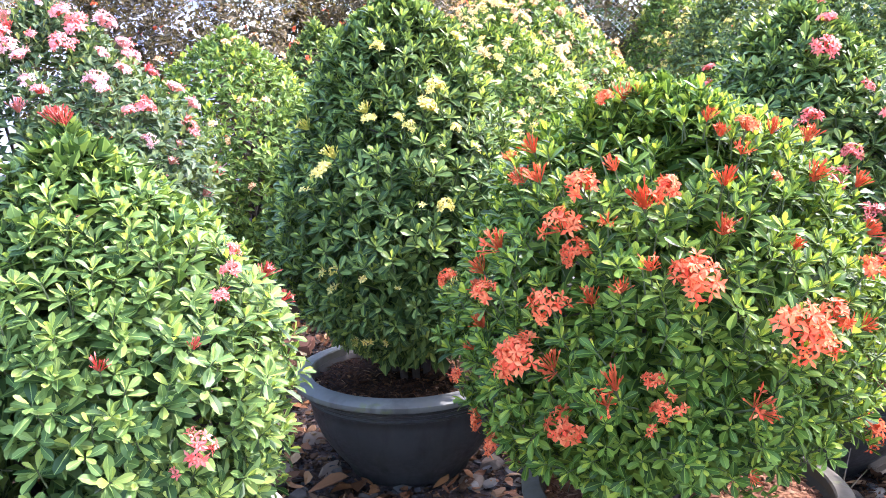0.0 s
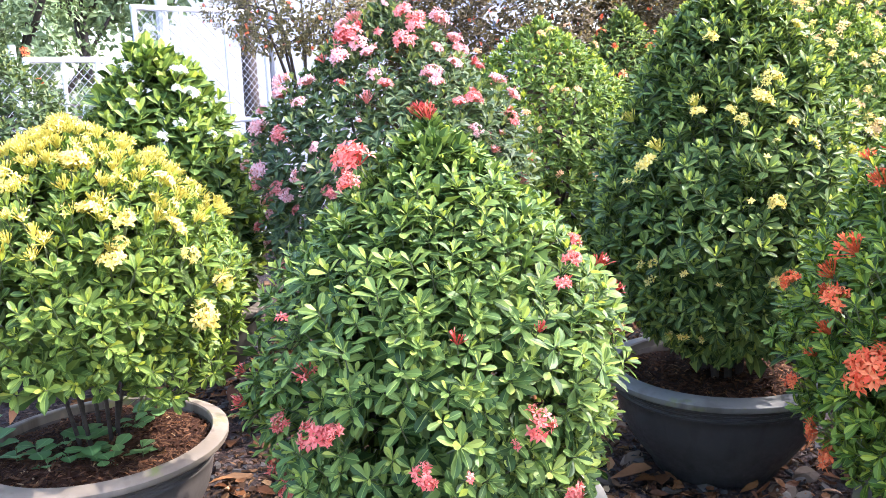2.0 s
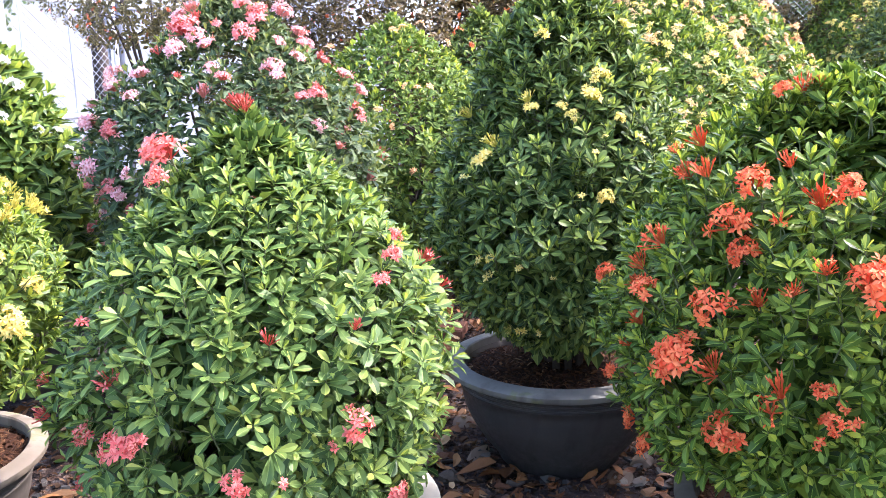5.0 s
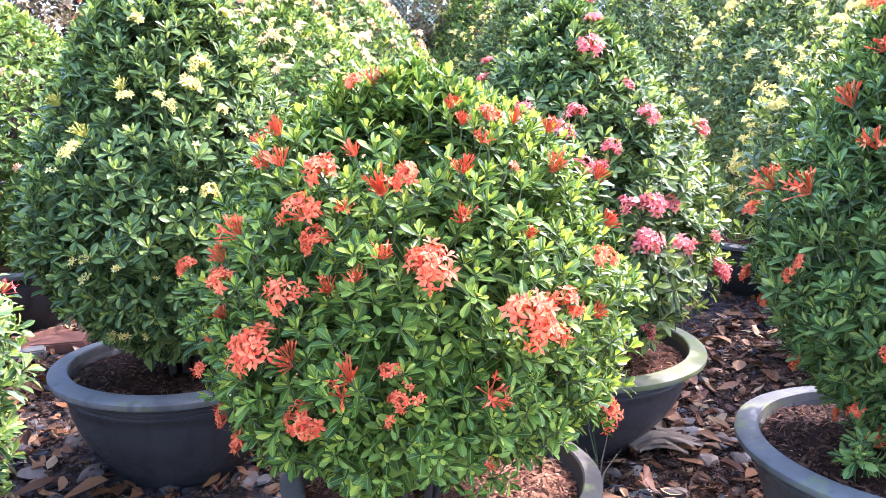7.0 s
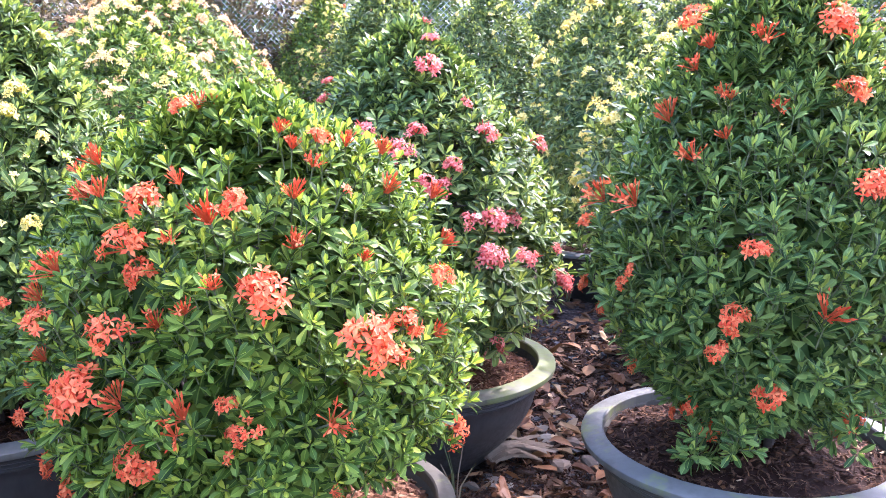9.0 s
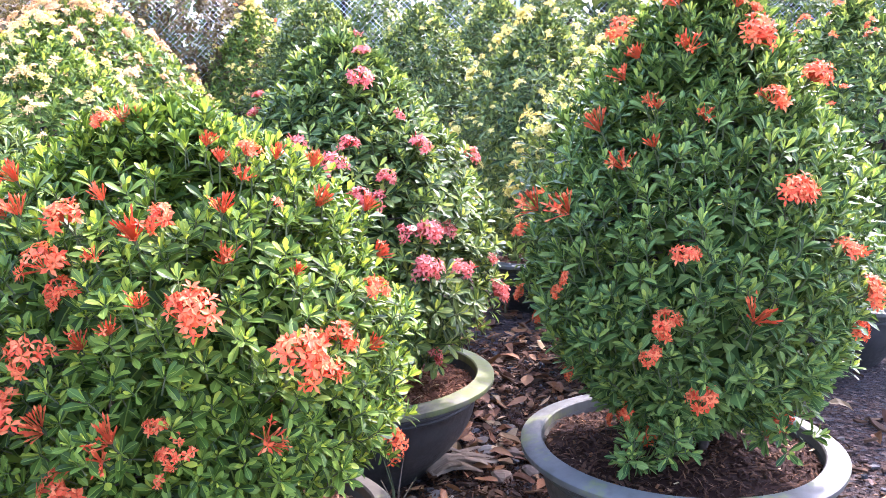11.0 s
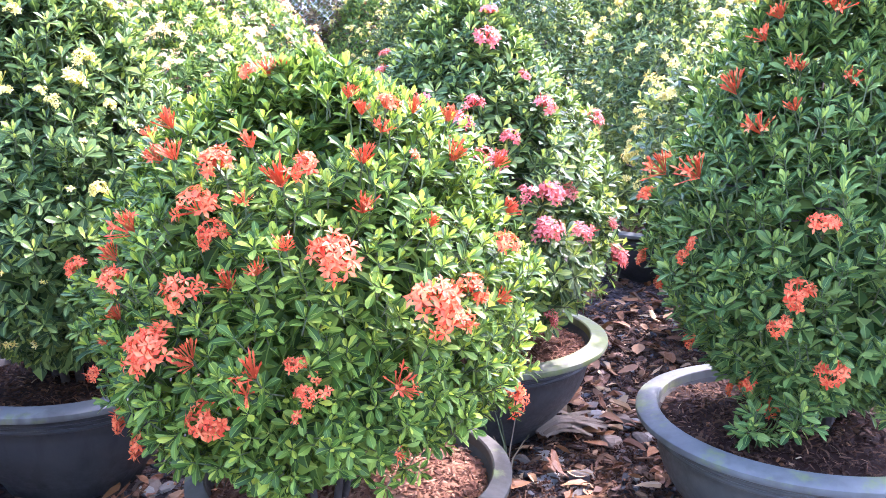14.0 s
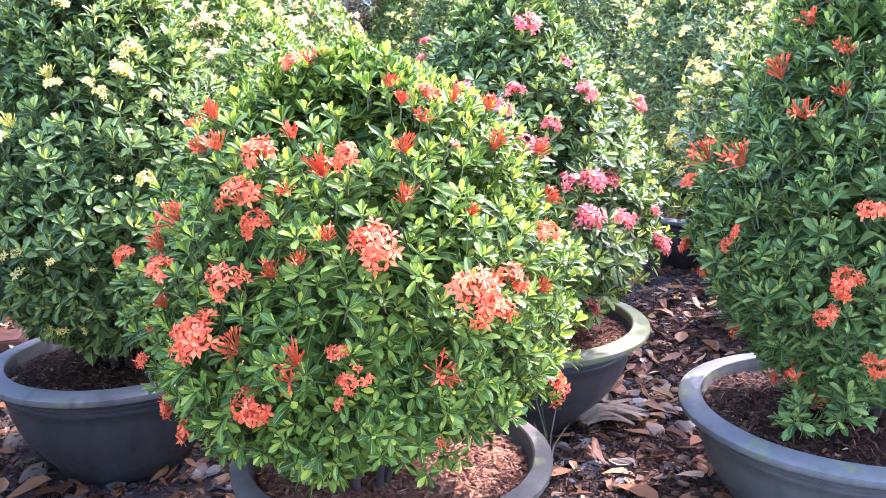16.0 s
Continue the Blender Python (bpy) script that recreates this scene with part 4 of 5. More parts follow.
shrub("ixora_shrub", C_S, "tall dark green shrub with scattered red flowers", LEAF_FRESH, RED, 25, habit="upright", opened=S_OPEN, buds=S_BUD, base_z=0.345, extra=6, upward=0.72, size=1.0, spacing=0.037, gaps=((-1.52, 0.70, 0.3, 0.035), (-2.1, 0.90, 0.15, 0.02)), clumps=((0.67, 1.97, 0.43, 0.07, 22), (0.74, 1.90, 0.47, 0.06, 18), (1.02, 1.93, 0.50, 0.10, 30)))
shrub("ixora_shrub", C_L, "umbrella-shaped shrub covered in yellow buds and flowers", LEAF_LIME, YELLOW, 26, opened=L_OPEN, extra_size=0.8, extra=300, extra_range=(0.5, 1.0), extra_kind=("bud", "bud", "bud", "bud", "bud", "loose"), base_z=0.335, trunk_r=0.0065, spacing=0.0385, size=1.02,
      clumps=((-2.27, 0.50, 0.57, 0.10, 34), (-1.98, 0.90, 0.57, 0.08, 22), (-2.38, 0.46, 0.50, 0.09, 26), (-1.95, 1.02, 0.60, 0.07, 16)))
shrub("white_flower_shrub", C_W, "broad-leaved green shrub with white flower heads", LEAF_FRESH, WHITE, 27, near=0, spacing=0.062, inner=0.5, opened=[(a, z, s * 0.75) for a, z, s in W_OPEN], size=1.6)
shrub("ixora_shrub", C_K, "tall shrub crowded with blush-pink flower heads", LEAF_MIXED, BLUSH, 28, near=0, distant=False, opened=list(K_OPEN) + [(a, z, q) for a, z, q in ((222, 0.66, 3.0), (229, 0.74, 3.4), (224, 0.83, 3.2), (231, 0.90, 3.6), (222, 0.97, 3.4), (230, 1.04, 3.8), (224, 1.11, 3.3), (233, 1.16, 3.4), (240, 0.96, 3.2), (238, 0.80, 3.0))], buds=K_BUD, extra=48, extra_range=(0.3, 1.0), second=SALMON, spacing=0.045, size=1.2)

# ---------------------------------------------------------------- the back rows


def back(x, y, radius, z1, label, leaves, petals, seed, flowers, kinds=("open", "loose"), z0=0.40, second=None, spacing=0.052, rng_=(0.2, 1.0), size=1.35, fsize=1.05, lump=0.13, shoulder=0.45):
    if not any(abs(x - q[0]) + abs(y - q[1]) < 0.1 for q in POT_SPOTS):
        pot(x, y, max(0.36, radius * 0.72), "dark bowl pot of a back row shrub", POT_BLACK, RIM_GREY, seed=seed)
    shrub("ixora_shrub", Crown((x, y), dome(radius, z0, z1, shoulder), seed, lump), label, leaves, petals, seed, near=0, spacing=spacing, extra=flowers, extra_range=rng_,
          extra_kind=kinds, second=second, size=size, extra_size=fsize, base_z=0.33, group="back row shrubs", distant=True)


back(-2.66, 3.55, 0.55, 1.60, "clipped green shrub with few peach flowers", LEAF_LIME, PEACH, 31, 24, spacing=0.045, size=1.12)
back(-1.35, 3.80, 0.50, 1.62, "green shrub with many cream flowers in sunlight", LEAF_LIME, CREAM, 32, 230, second=YELLOW, spacing=0.045, size=1.12)
back(-1.68, 5.20, 0.76, 1.94, "broad shrub thick with peach and cream flowers", LEAF_LIME, PEACH, 33, 420, second=CREAM, fsize=1.15)
back(-3.05, 5.1, 0.40, 1.76, "narrow green shrub with few red flowers", LEAF_DEEP, RED, 34, 8)
back(-0.96, 7.0, 0.46, 2.08, "slim shrub covered in yellow flowers", LEAF_LIME, YELLOW, 35, 170)
back(-0.42, 6.5, 0.55, 2.12, "green shrub with pale yellow flowers", LEAF_OLIVE, YELLOW, 36, 30)
back(0.36, 6.7, 0.55, 2.08, "dull green conical shrub against the fence", LEAF_OLIVE, YELLOW, 37, 30)
back(1.0, 5.1, 0.54, 1.82, "conical shrub with pale yellow flowers", LEAF_OLIVE, YELLOW, 38, 120, fsize=1.2)
back(1.30, 3.75, 0.64, 1.66, "large shrub dotted with pale yellow flowers", LEAF_OLIVE, YELLOW, 39, 150, fsize=1.25)
back(2.2, 3.9, 0.60, 1.72, "dark green shrub with many red flowers", LEAF_DEEP, RED, 40, 80)
back(1.05, 7.6, 0.65, 2.25, "green shrub with pale yellow flowers by the fence", LEAF_OLIVE, YELLOW, 41, 40)
back(1.95, 6.0, 0.52, 1.98, "green shrub with yellow flowers in the back row", LEAF_OLIVE, YELLOW, 42, 50)
back(2.3, 7.7, 0.75, 2.3, "tall green shrub by the back fence", LEAF_OLIVE, YELLOW, 48, 20)
back(3.0, 5.4, 0.60, 1.85, "green shrub in the back row", LEAF_OLIVE, RED, 43, 20)
back(0.0, 7.9, 0.6, 2.35, "tall dull green shrub by the back fence", LEAF_OLIVE, YELLOW, 49, 12, spacing=0.08, size=1.4)
back(0.75, 8.4, 0.6, 2.45, "tall dull green shrub by the back fence", LEAF_OLIVE, YELLOW, 50, 12, spacing=0.08, size=1.4)
back(1.65, 8.3, 0.7, 2.45, "tall dull green shrub by the back fence", LEAF_OLIVE, YELLOW, 51, 12, spacing=0.08, size=1.4)
back(-0.95, 8.5, 0.6, 2.4, "tall dull green shrub by the back fence", LEAF_OLIVE, RED, 52, 12, spacing=0.08, size=1.4)
back(3.4, 7.2, 0.8, 2.5, "tall green shrub with yellow flowers by the fence", LEAF_OLIVE, YELLOW, 54, 30, spacing=0.07, size=1.4)
back(4.3, 6.7, 0.8, 2.5, "tall green shrub by the back fence", LEAF_OLIVE, RED, 55, 20, spacing=0.08, size=1.4)
back(-4.1, 1.3, 0.50, 1.66, "dark green shrub with few red flowers", LEAF_MIXED, RED, 44, 14, spacing=0.042, size=1.05)
back(-4.2, 5.5, 1.0, 2.4, "large dark bushy shrub with red flowers", LEAF_RUST, RED, 45, 90, z0=0.38, spacing=0.055, size=1.1, shoulder=0.7)
back(-1.78, 7.5, 0.85, 2.6, "large dark bushy shrub with few red flowers", LEAF_RUST, RED, 46, 40, z0=0.38, spacing=0.055, size=1.1, shoulder=0.7)
back(-3.3, 7.6, 0.95, 2.5, "large dark bushy shrub with scattered red flowers", LEAF_RUST, RED, 47, 40, z0=0.38, spacing=0.055, size=1.1, shoulder=0.7)

back(-5.0, 5.15, 0.62, 2.4, "rusty brown twiggy shrub with red flowers", LEAF_RUST, RED, 53, 50, z0=0.38, spacing=0.06, size=1.3, shoulder=0.7)
back(-3.15, 6.35, 0.85, 2.35, "large dark brownish shrub dotted with red flowers", LEAF_RUST, RED, 56, 70, z0=0.38, spacing=0.055, size=1.1, shoulder=0.7)
back(-3.82, 6.25, 0.75, 2.5, "large dark brownish shrub by the back fence", LEAF_RUST, RED, 57, 50, z0=0.38, spacing=0.055, size=1.1, shoulder=0.7)

# ---------------------------------------------------------------- fence, wall and trees beyond


def tree(x, y, height, spread, trunk_r, label, leaves, seed, count=900, low=0.3, scale=4.2):
    """A tapered trunk with limbs, and a crown of many sprigs in uneven clumps."""
    r = random.Random(seed)
    top = new("tree")
    top.location = (x, y, -0.02)
    tagged(top, label, "tree", "background trees")
    s = Soup()
    bend = Vector((r.uniform(-1, 1), r.uniform(-1, 1), 0)) * 0.06 * height
    fork = Vector((0, 0, height * low)) + bend * 0.5
    tv, tf = tube([Vector((0, 0, 0)), Vector((0, 0, height * low * 0.5)) + bend * 0.2, fork], (trunk_r, trunk_r * 0.8, trunk_r * 0.7), 9)
    s.add([tuple(q) for q in tv], tf)
    clumps = []
    for k in range(11):
        a = k * 2.4 + r.uniform(-0.4, 0.4)
        q = spread * math.sqrt((k + 0.6) / 11)
        e = Vector((q * math.cos(a), q * math.sin(a), height * (low + (1 - low) * r.uniform(0.25, 0.95) * (1.15 - 0.5 * q / spread))))
        mid = fork.lerp(e, 0.5) + Vector((0, 0, 0.08 * height * r.uniform(-0.3, 1)))
        tv, tf = tube([fork, mid, e], (trunk_r * 0.45, trunk_r * 0.28, trunk_r * 0.1), 6, False)
        s.add([tuple(v) for v in tv], tf)
        clumps += [(e, spread * r.uniform(0.35, 0.55)), (mid, spread * r.uniform(0.25, 0.4))]
    part_of("trunk", s.mesh("trunk", (BARK,), True), top, "grey-brown trunk and limbs")
    rest = Soup()
    for k in range(count):
        c, q = clumps[k % len(clumps)]
        v = Vector((r.gauss(0, 1), r.gauss(0, 1), r.gauss(0, 0.8))).normalized() * q * r.uniform(0.45, 1.0)
        fill(rest, OLD[r.randrange(len(OLD))], aim(c + v, v.normalized() + Vector((0, 0, 0.4)), r.uniform(0, 6.283), scale * r.uniform(0.7, 1.3)))
    part_of("crown", rest.mesh("crown", (*leaves, GREEN_STEM)), top, kind="stuff")
    return top


def mesh_panel(length, height, z0, pitch=0.06, wire=0.0022):
    """Chain-link: zigzag wires that cross into diamonds, in the xz plane."""
    s = Soup()
    n = int((length + height) / pitch)
    for k in range(n + 1):
        for sign in (1, -1):
            x0 = k * pitch - (height if sign > 0 else 0)
            a, b = (x0, 0.0), (x0 + sign * height, height)
            pts = []
            for u in (0.0, 1.0):
                pts.append((a[0] + (b[0] - a[0]) * u, a[1] + (b[1] - a[1]) * u))
            (xa, za), (xb, zb) = pts
            lo, hi = 0.0, 1.0
            if xb != xa:
                t0, t1 = (0 - xa) / (xb - xa), (length - xa) / (xb - xa)
                lo, hi = max(lo, min(t0, t1)), min(hi, max(t0, t1))
            if hi - lo < 0.01:
                continue
            p = [(xa + (xb - xa) * u, wire * sign, z0 + za + (zb - za) * u) for u in (lo, hi)]
            tv, tf = tube(p, (wire, wire), 3, False)
            s.add([tuple(q) for q in tv], tf)
    return s.mesh("chain_link", (GALVANISED,))


def rod(name, a, b, r_, mat, parent, label=""):
    tv, tf = tube((a, b), (r_, r_), 10)
    return part_of(name, mesh_from(name, [tuple(q) for q in tv], tf, (mat,), smooth=False), parent, label)


def fence(start, end, height, label, post_gap, mat, mesh_z0=0.05, rails=(1.0,)):
    """Chain-link fence of posts, rails and wire between two ground points."""
    top = new("chain_link_fence")
    d = Vector((end[0] - start[0], end[1] - start[1]))
    top.matrix_basis = pose(start[0], start[1], -0.02, 0, 0, math.degrees(math.atan2(d.y, d.x)))
    tagged(top, label, "fence")
    n = max(1, round(d.length / post_gap))
    for k in range(n + 1):
        rod("post", (d.length * k / n, 0, 0), (d.length * k / n, 0, height + 0.05), 0.024, mat, top)
    for q in rails:
        rod("rail", (0, 0.026, height * q), (d.length, 0.026, height * q), 0.017, mat, top)
    part_of("chain_link", mesh_panel(d.length, height - mesh_z0 - 0.02, mesh_z0), top, "galvanised diamond wire mesh", "stuff")
    return top


def gate(start, end, height, label, uprights):
    """A framed gate leaf: welded tube frame with chain-link in it."""
    top = new("metal_gate")
    d = Vector((end[0] - start[0], end[1] - start[1]))
    top.matrix_basis = pose(start[0], start[1], -0.02, 0, 0, math.degrees(math.atan2(d.y, d.x)))
    tagged(top, label, "gate")
    for k in range(uprights + 1):
        x = d.length * k / uprights
        rod("upright", (x, 0, 0.06), (x, 0, height), 0.02 if k in (0, uprights) else 0.014, WHITE_PAINT, top)
    for z in (0.08, height * 0.55, height):
        rod("rail", (-0.02, 0.0, z), (d.length + 0.02, 0.0, z), 0.021, WHITE_PAINT, top)
    part_of("chain_link", mesh_panel(d.length, height - 0.1, 0.08), top, "galvanised diamond wire mesh", "stuff")
    return top


gate((-6.0, 2.42), (-6.0, 3.40), 1.55, "low white gate leaf with wire mesh", 4)
gate((-6.06, 3.27), (-6.06, 4.45), 1.93, "tall white gate leaf with wire mesh", 3)
gp = new("gate_post")
tagged(gp, "tall white steel gate post", "post")
gp.location = (-6.14, 3.55, -0.02)
rod("post", (0, 0, 0), (0, 0, 2.9), 0.045, WHITE_PAINT, gp)
fence((-6.05, 4.5), (-6.05, 9.2), 1.9, "chain-link fence with steel posts along the yard", 0.75, STEEL_DARK, rails=(0.66, 1.0))
fence((-6.05, 9.25), (6.5, 9.25), 2.6, "tall chain-link fence behind the back row", 2.5, GALVANISED, rails=(0.98,))
fence((-6.05, -2.0), (-6.05, 2.36), 1.6, "low chain-link fence beside the gate", 1.5, GALVANISED, rails=(1.0,))

wall = new("blue_grey_shed")
tagged(wall, "long shed wall in dimmed blue-grey beyond the fence", "building")
wall.location = (-11.0, 10.6, -0.02)
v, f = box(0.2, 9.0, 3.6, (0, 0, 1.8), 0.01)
part_of("wall", mesh_from("wall", v, f, (WALL_DIMMED,)), wall)
v, f = box(0.9, 9.4, 0.08, (0.2, 0, 3.66), 0.01)
part_of("eave", mesh_from("eave", v, f, (GALVANISED,)), wall)
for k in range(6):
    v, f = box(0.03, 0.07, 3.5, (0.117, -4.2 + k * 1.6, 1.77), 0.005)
    part_of("batten", mesh_from("batten", v, f, (WALL_DIMMED,)), wall)

tree(-8.2, 3.0, 4.6, 1.6, 0.12, "light green leafy tree beyond the gate", LEAF_TREE, 61, 2700, 0.12, 1.8)
tree(-7.9, 1.7, 4.2, 1.6, 0.12, "light green leafy tree beyond the fence", LEAF_TREE, 62, 2300, 0.12, 1.8)
tree(-9.4, 4.6, 4.2, 1.3, 0.10, "slender green tree beyond the gate", LEAF_TREE, 63, 900, 0.5)
tree(-7.6, 5.4, 4.0, 0.9, 0.10, "bare-trunked tree behind the wire fence", LEAF_TREE, 64, 250, 0.65)
for k, (x, y) in enumerate(((-5.0, 11.6), (-2.6, 11.2), (-0.4, 12.0), (2.0, 11.4), (4.2, 11.8), (6.4, 10.6))):
    tree(x, y, 4.4 + 0.4 * (k % 3), 2.2, 0.13, "dark leafy tree behind the back fence", LEAF_OLIVE, 70 + k, 420, 0.2, 6.2)


def sparse_shrub(x, y, seed):
    """A half-bare shrub: forked trunks, thin twigs, few leaves, rusty red flowers."""
    c = Crown((x, y), dome(0.64, 1.5, 2.5, 0.4, 0.55), seed, 0.2)
    shrub("ixora_shrub", c, "half-bare twiggy shrub with small orange flowers", LEAF_TAN, RED, seed, near=0, distant=True, spacing=0.046, inner=0.35, extra=190, extra_range=(0.05, 1.0), extra_kind=("loose", "bud"),
          extra_size=0.5, base_z=0.0, single=1.05, size=0.7, group="back row shrubs")


sparse_shrub(-4.75, 3.75, 81)

# ---------------------------------------------------------------- small things on the ground and in the pots


def rubble(x, y, size, label, seed, mat, flat=0.5):
    """A broken stone: a cut, uneven block with worn edges."""
    r = random.Random(seed)
    bm = bmesh.new()
    bmesh.ops.create_icosphere(bm, subdivisions=2, radius=1.0)
    cuts = [(Vector((r.gauss(0, 1), r.gauss(0, 1), r.gauss(0, 1))).normalized(), r.uniform(0.45, 0.8)) for _ in range(9)]
    for v in bm.verts:
        for n, d in cuts:
            over = v.co.dot(n) - d
            if over > 0:
                v.co -= n * over
        v.co += v.co.normalized() * 0.05 * noise.noise(v.co * 3 + Vector((seed, 0, 0)))
        v.co.x *= size * 1.25
        v.co.y *= size
        v.co.z *= size * flat
    me = bpy.data.meshes.new("stone")
    bm.to_mesh(me)
    bm.free()
    me.materials.append(mat)
    ob = new("stone", me)
    ob.matrix_basis = pose(x, y, ground_z(x, y) + size * flat * 0.35, r.uniform(-12, 12), r.uniform(-12, 12), r.uniform(0, 360))
    return tagged(ob, label, "stone", "loose stones")


# x, y, half-width: the larger stones that lie clear of the mulch
STONES = ((-1.12, 2.15, 0.046), (-1.32, 2.3, 0.039), (-1.39, 2.17, 0.043), (-0.91, 2.38, 0.041), (-0.91, 2.23, 0.042), (-1.18, 2.2, 0.037), (-1.38, 1.98, 0.042), (-1.14, 2.41, 0.035), (0.52, 2.81, 0.047), (0.56, 2.69, 0.039), (0.44, 2.63, 0.051), (0.4, 2.95, 0.038), (0.62, 2.8, 0.033), (0.47, 3.2, 0.032), (0.53, 3.05, 0.035), (0.37, 3.08, 0.031), (0.23, 2.52, 0.043), (0.42, 2.86, 0.044), (0.5, 2.82, 0.044), (0.32, 2.39, 0.041), (0.22, 2.36, 0.047), (0.54, 2.66, 0.039), (0.15, 2.49, 0.033), (0.48, 3.04, 0.027), (0.61, 3.35, 0.03), (-1.71, 2.27, 0.048), (-1.57, 2.37, 0.041), (-1.33, 2.27, 0.038), (-1.24, 2.25, 0.037), (-0.92, 2.23, 0.042), (-0.9, 2.38, 0.027), (-1.54, 2.12, 0.042))
for k, (x, y, s) in enumerate(STONES):
    pale = k % 4 == 0
    rubble(x, y, s, "pale grey flat broken stone on the mulch" if pale else "rough brown rubble stone on the mulch", 300 + k, SLATE_PALE if pale else STONE, 0.35 if pale else 0.55)


def fallen_leaf(x, y, size, seed, turn):
    r = random.Random(seed)
    v, f, _ = leaf_template(size, size * r.uniform(0.42, 0.55), r.uniform(0.1, 0.7), r.uniform(-0.5, 0.4), 2)
    ob = new("fallen_leaf", mesh_from("fallen_leaf", v, f, (FALLEN,), smooth=True))
    ob.matrix_basis = pose(x, y, ground_z(x, y) + 0.026, r.uniform(-10, 10), r.uniform(-12, 12), turn)
    return tagged(ob, "large dry brown leaf curled on the mulch", "leaf", "fallen leaves")


for k, (x, y, s, a) in enumerate(((0.33, 2.67, 0.09, 278), (0.3, 2.9, 0.09, 309), (0.54, 3.25, 0.1, 297), (0.76, 3.86, 0.08, 6), (0.58, 3.96, 0.13, 240), (0.85, 3.82, 0.09, 119), (0.34, 2.6, 0.09, 240), (0.25, 2.3, 0.11, 281), (0.53, 2.5, 0.1, 327), (0.17, 2.32, 0.12, 118), (0.81, 3.73, 0.11, 267), (0.47, 3.27, 0.1, 7), (-1.97, 2.68, 0.11, 32), (-1.16, 2.21, 0.09, 302), (-0.99, 2.33, 0.08, 15), (-1.89, 2.48, 0.12, 137), (-1.23, 2.1, 0.1, 198), (-1.33, 2.42, 0.12, 218), (-1.04, 2.32, 0.1, 295), (-1.71, 2.58, 0.1, 68), (-2.53, 1.43, 0.12, 49), (-2.3, 1.29, 0.08, 253), (-2.34, 1.21, 0.09, 344), (0.62, 4.83, 0.1, 320), (0.73, 4.46, 0.12, 215))):
    fallen_leaf(x, y, s, 500 + k, a)


strew = random.Random(91)
for k in range(44):
    x0, x1, y0, y1 = ((0.08, 0.62, 2.15, 3.0), (0.3, 0.95, 3.0, 4.6), (-1.75, -0.62, 1.75, 2.05), (-2.05, -1.6, 1.5, 2.9))[k % 4]
    fallen_leaf(strew.uniform(x0, x1), strew.uniform(y0, y1), strew.uniform(0.07, 0.15), 700 + k, strew.uniform(0, 360))


def husk(x, y, seed):
    """A bundle of dried husk: many narrow ribbed strips that fan out from one knot and sag to the ground."""
    r = random.Random(seed)
    top = new("dry_husk")
    top.matrix_basis = pose(x, y, 0.055, 0, 0, 28)
    tagged(top, "crumpled bundle of dry straw-coloured husk", "husk")
    for k in range(26):
        n, ln = 8, r.uniform(0.14, 0.27)
        fan, arch, side = r.gauss(0, 0.30), r.uniform(0.015, 0.055), r.gauss(0, 0.018)
        rows = []
        for j in range(n):
            u = j / (n - 1)
            w = 0.011 * math.sin(math.pi * (0.15 + 0.75 * u)) + 0.002
            cx = -0.12 + ln * u
            cy = side + fan * ln * u * 0.6 + r.uniform(-0.003, 0.003)
            cz = 0.012 + arch * math.sin(math.pi * (0.15 + 0.8 * u)) + r.uniform(-0.002, 0.002)
            rows += [(cx, cy - w, cz - 0.004), (cx, cy - w * 0.3, cz + 0.003), (cx, cy + w * 0.3, cz - 0.002), (cx, cy + w, cz + 0.001)]
        faces = [(j * 4 + i, j * 4 + i + 1, j * 4 + i + 5, j * 4 + i + 4) for j in range(n - 1) for i in range(3)]
        part_of("strip", mesh_from("strip", rows, faces, (HUSK,)), top)


husk(0.31, 2.69, 7)


def slab(name, x, y, sx, sy, sz, turn, mat, label, category):
    v, f = box(sx, sy, sz, (0, 0, sz / 2), 0.006)
    ob = new(name, mesh_from(name, v, f, (mat,)))
    ob.matrix_basis = pose(x, y, ground_z(x, y) - 0.004, 2, -3, turn)
    return tagged(ob, label, category)


slab("brick", -2.27, 3.23, 0.34, 0.16, 0.05, 20, BRICK, "red-brown clay brick lying on the ground", "brick")
slab("brick", -2.32, 3.23, 0.30, 0.16, 0.05, 60, BRICK, "red-brown clay brick lying on the ground", "brick")
slab("paving_slab", -2.36, 3.12, 0.26, 0.20, 0.04, 35, SLATE_PALE, "flat pale grey stone slab on the ground", "slab")


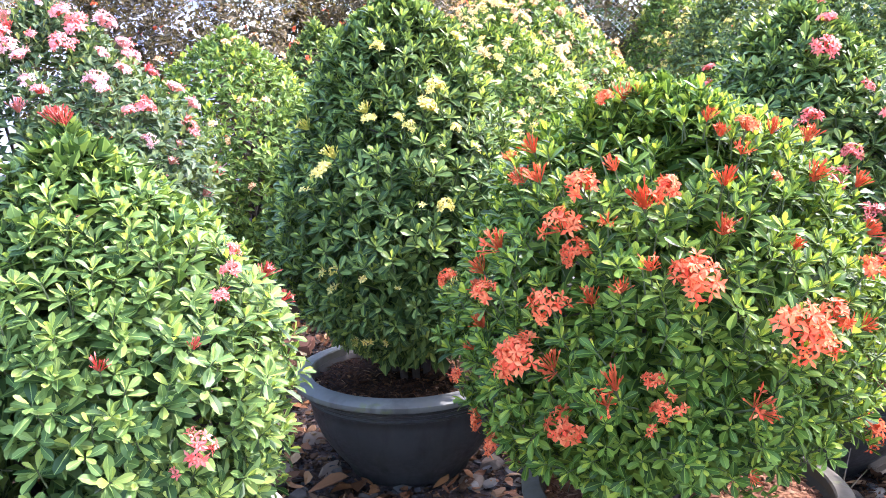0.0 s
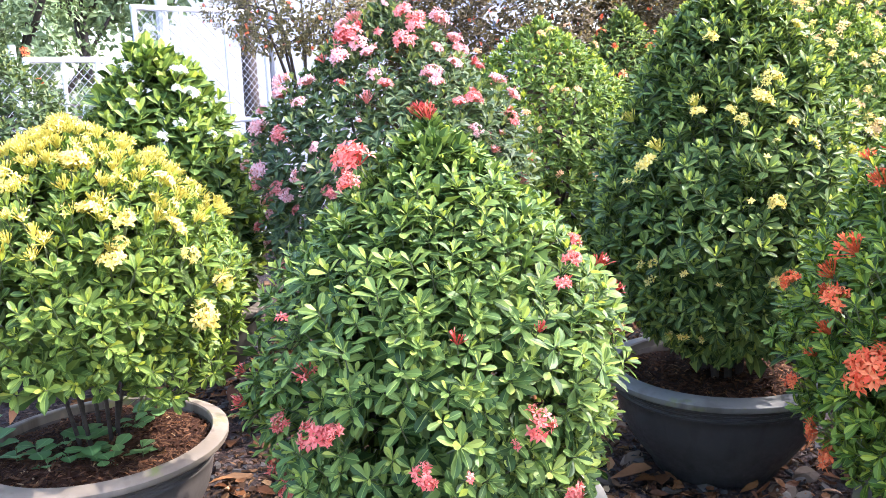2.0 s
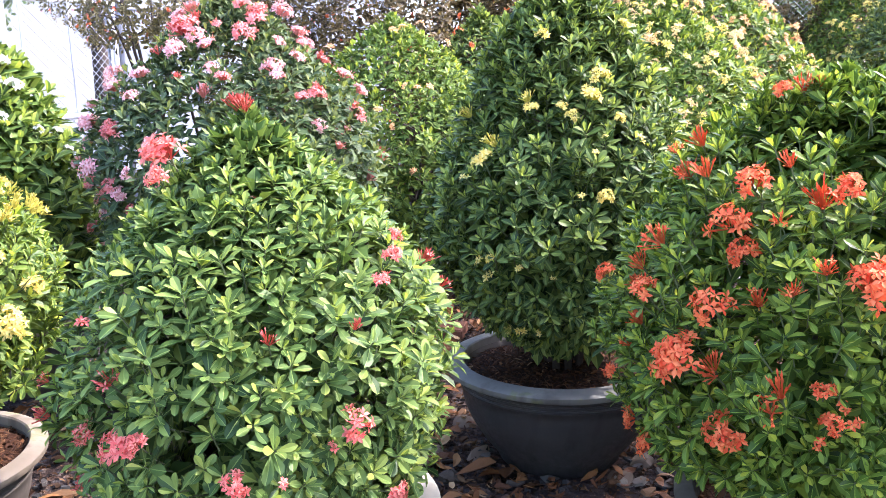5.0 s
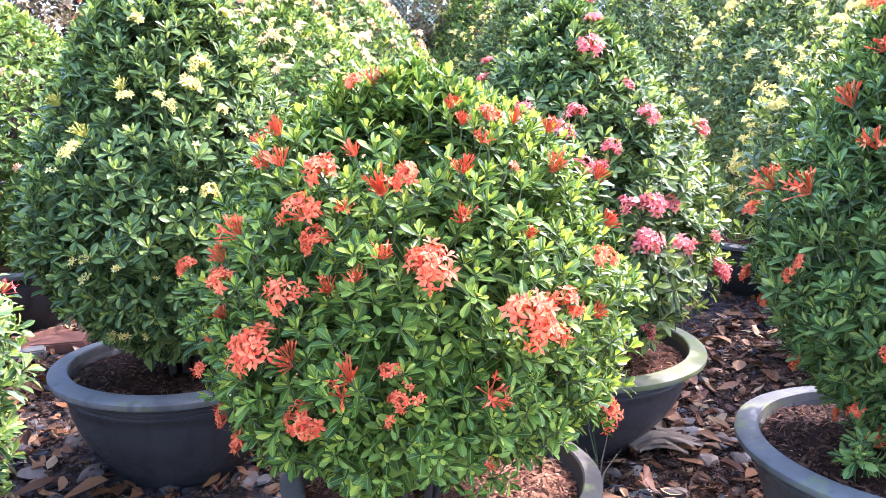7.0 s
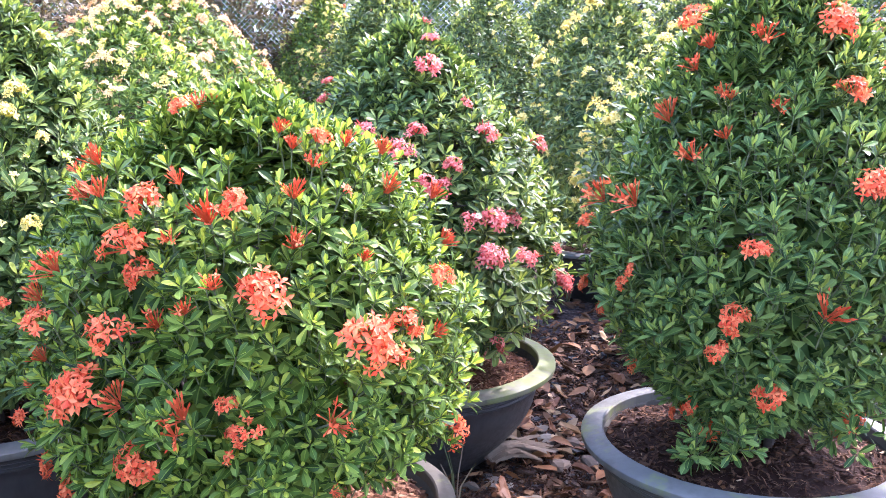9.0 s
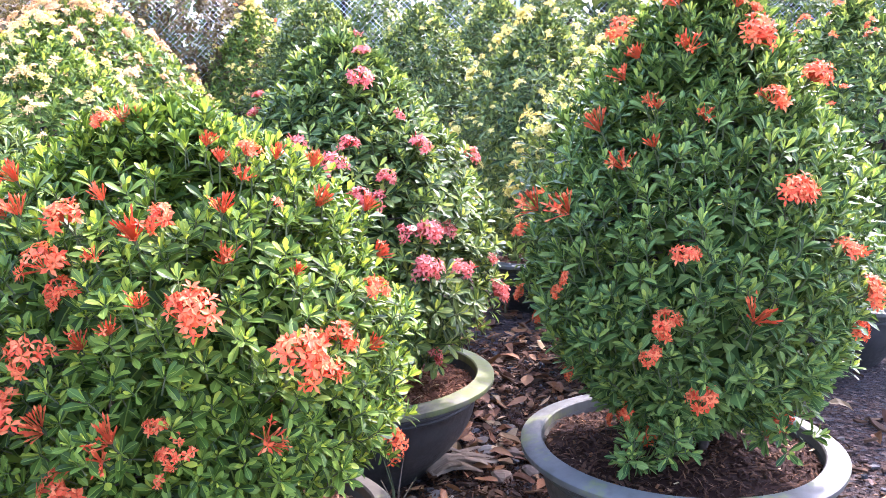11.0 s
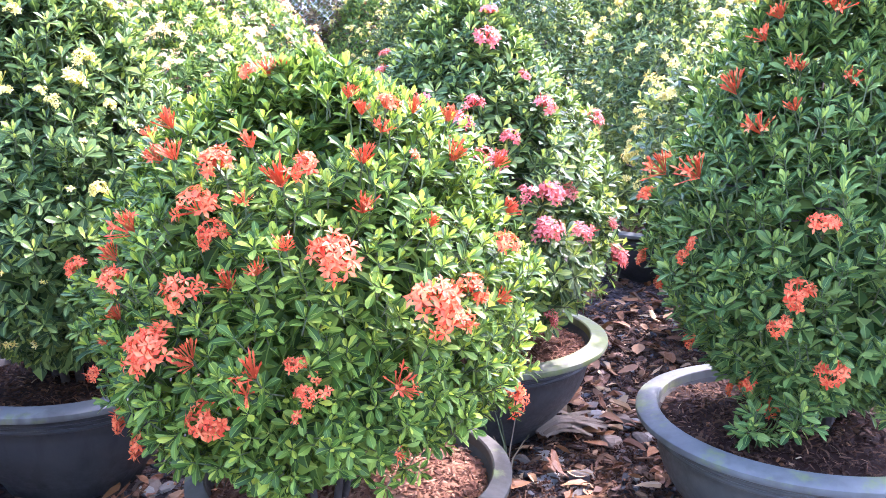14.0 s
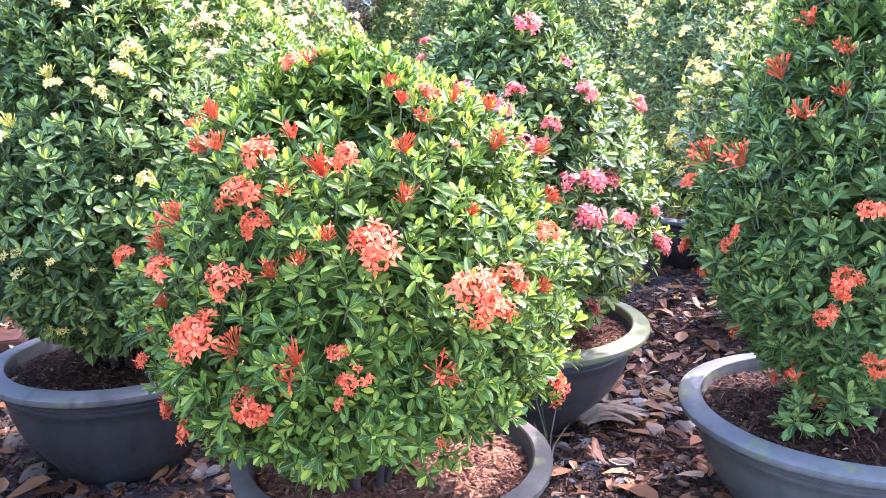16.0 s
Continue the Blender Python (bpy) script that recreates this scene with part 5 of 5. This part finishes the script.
def seedling(x, y, z, size, seed):
    """A small weed: a thin stalk with a few broad heart-shaped leaves."""
    r = random.Random(seed)
    top = new("weed_seedling")
    top.location = (x, y, z)
    tagged(top, "small broad-leaved green weed in potting soil", "weed", "weeds in the pot")
    tv, tf = tube(((0, 0, -0.01), (0.003, 0, size * 0.5), (0.0, 0.004, size * 0.8)), (0.0018, 0.0015, 0.001), 5)
    part_of("stalk", mesh_from("stalk", [tuple(q) for q in tv], tf, (GREEN_STEM,)), top)
    for k in range(r.choice((4, 5, 6))):
        a = k * 2.2 + r.uniform(-0.4, 0.4)
        ln = size * r.uniform(0.6, 0.95)
        v, f, uv = leaf_template(ln, ln * r.uniform(0.75, 0.95), r.uniform(0.05, 0.25), r.uniform(0.1, 0.5), 2)
        me = mesh_from("leaf", v, f, WEED[:1], smooth=True, uv=uv)
        part_of("leaf", me, top, m=pose(0, 0, size * (0.3 + 0.1 * k), r.uniform(-5, 30), 0, math.degrees(a)))


WEED = leaf_set("weed", (0.075, 0.165, 0.05), (0.12, 0.245, 0.075), (0.17, 0.31, 0.10), (0.22, 0.36, 0.12))
for k, (x, y, s) in enumerate(((-2.48, 0.68, 0.05), (-2.35, 0.67, 0.05), (-2.32, 0.71, 0.055), (-2.24, 0.7, 0.04), (-2.23, 0.75, 0.05), (-2.29, 0.83, 0.075), (-2.19, 0.79, 0.055), (-2.15, 0.8, 0.04), (-2.11, 0.89, 0.05), (-2.33, 1.07, 0.06), (-2.29, 0.97, 0.05), (-2.17, 0.85, 0.045), (-2.36, 0.8, 0.04), (-2.63, 0.71, 0.05))):
    seedling(x, y, 0.325, s * 1.35, 600 + k)


def stray_grass(x, y, seed):
    """A thin stalky weed that leans out from between two pots."""
    r = random.Random(seed)
    top = new("grass_weed")
    top.location = (x, y, 0.04)
    tagged(top, "thin wispy pale green weed between two pots", "weed")
    for k in range(6):
        a, h = r.uniform(0, 6.283), r.uniform(0.18, 0.34)
        lean = r.uniform(0.03, 0.10)
        pts = [(0, 0, 0), (lean * 0.3 * math.cos(a), lean * 0.3 * math.sin(a), h * 0.6), (lean * math.cos(a), lean * math.sin(a), h)]
        tv, tf = tube(pts, (0.0026, 0.0022, 0.0012), 5)
        part_of("stalk", mesh_from("stalk", [tuple(q) for q in tv], tf, (HUSK if k % 2 else GREEN_STEM,)), top)


stray_grass(0.10, 2.30, 9)
stray_grass(0.75, 4.83, 10)
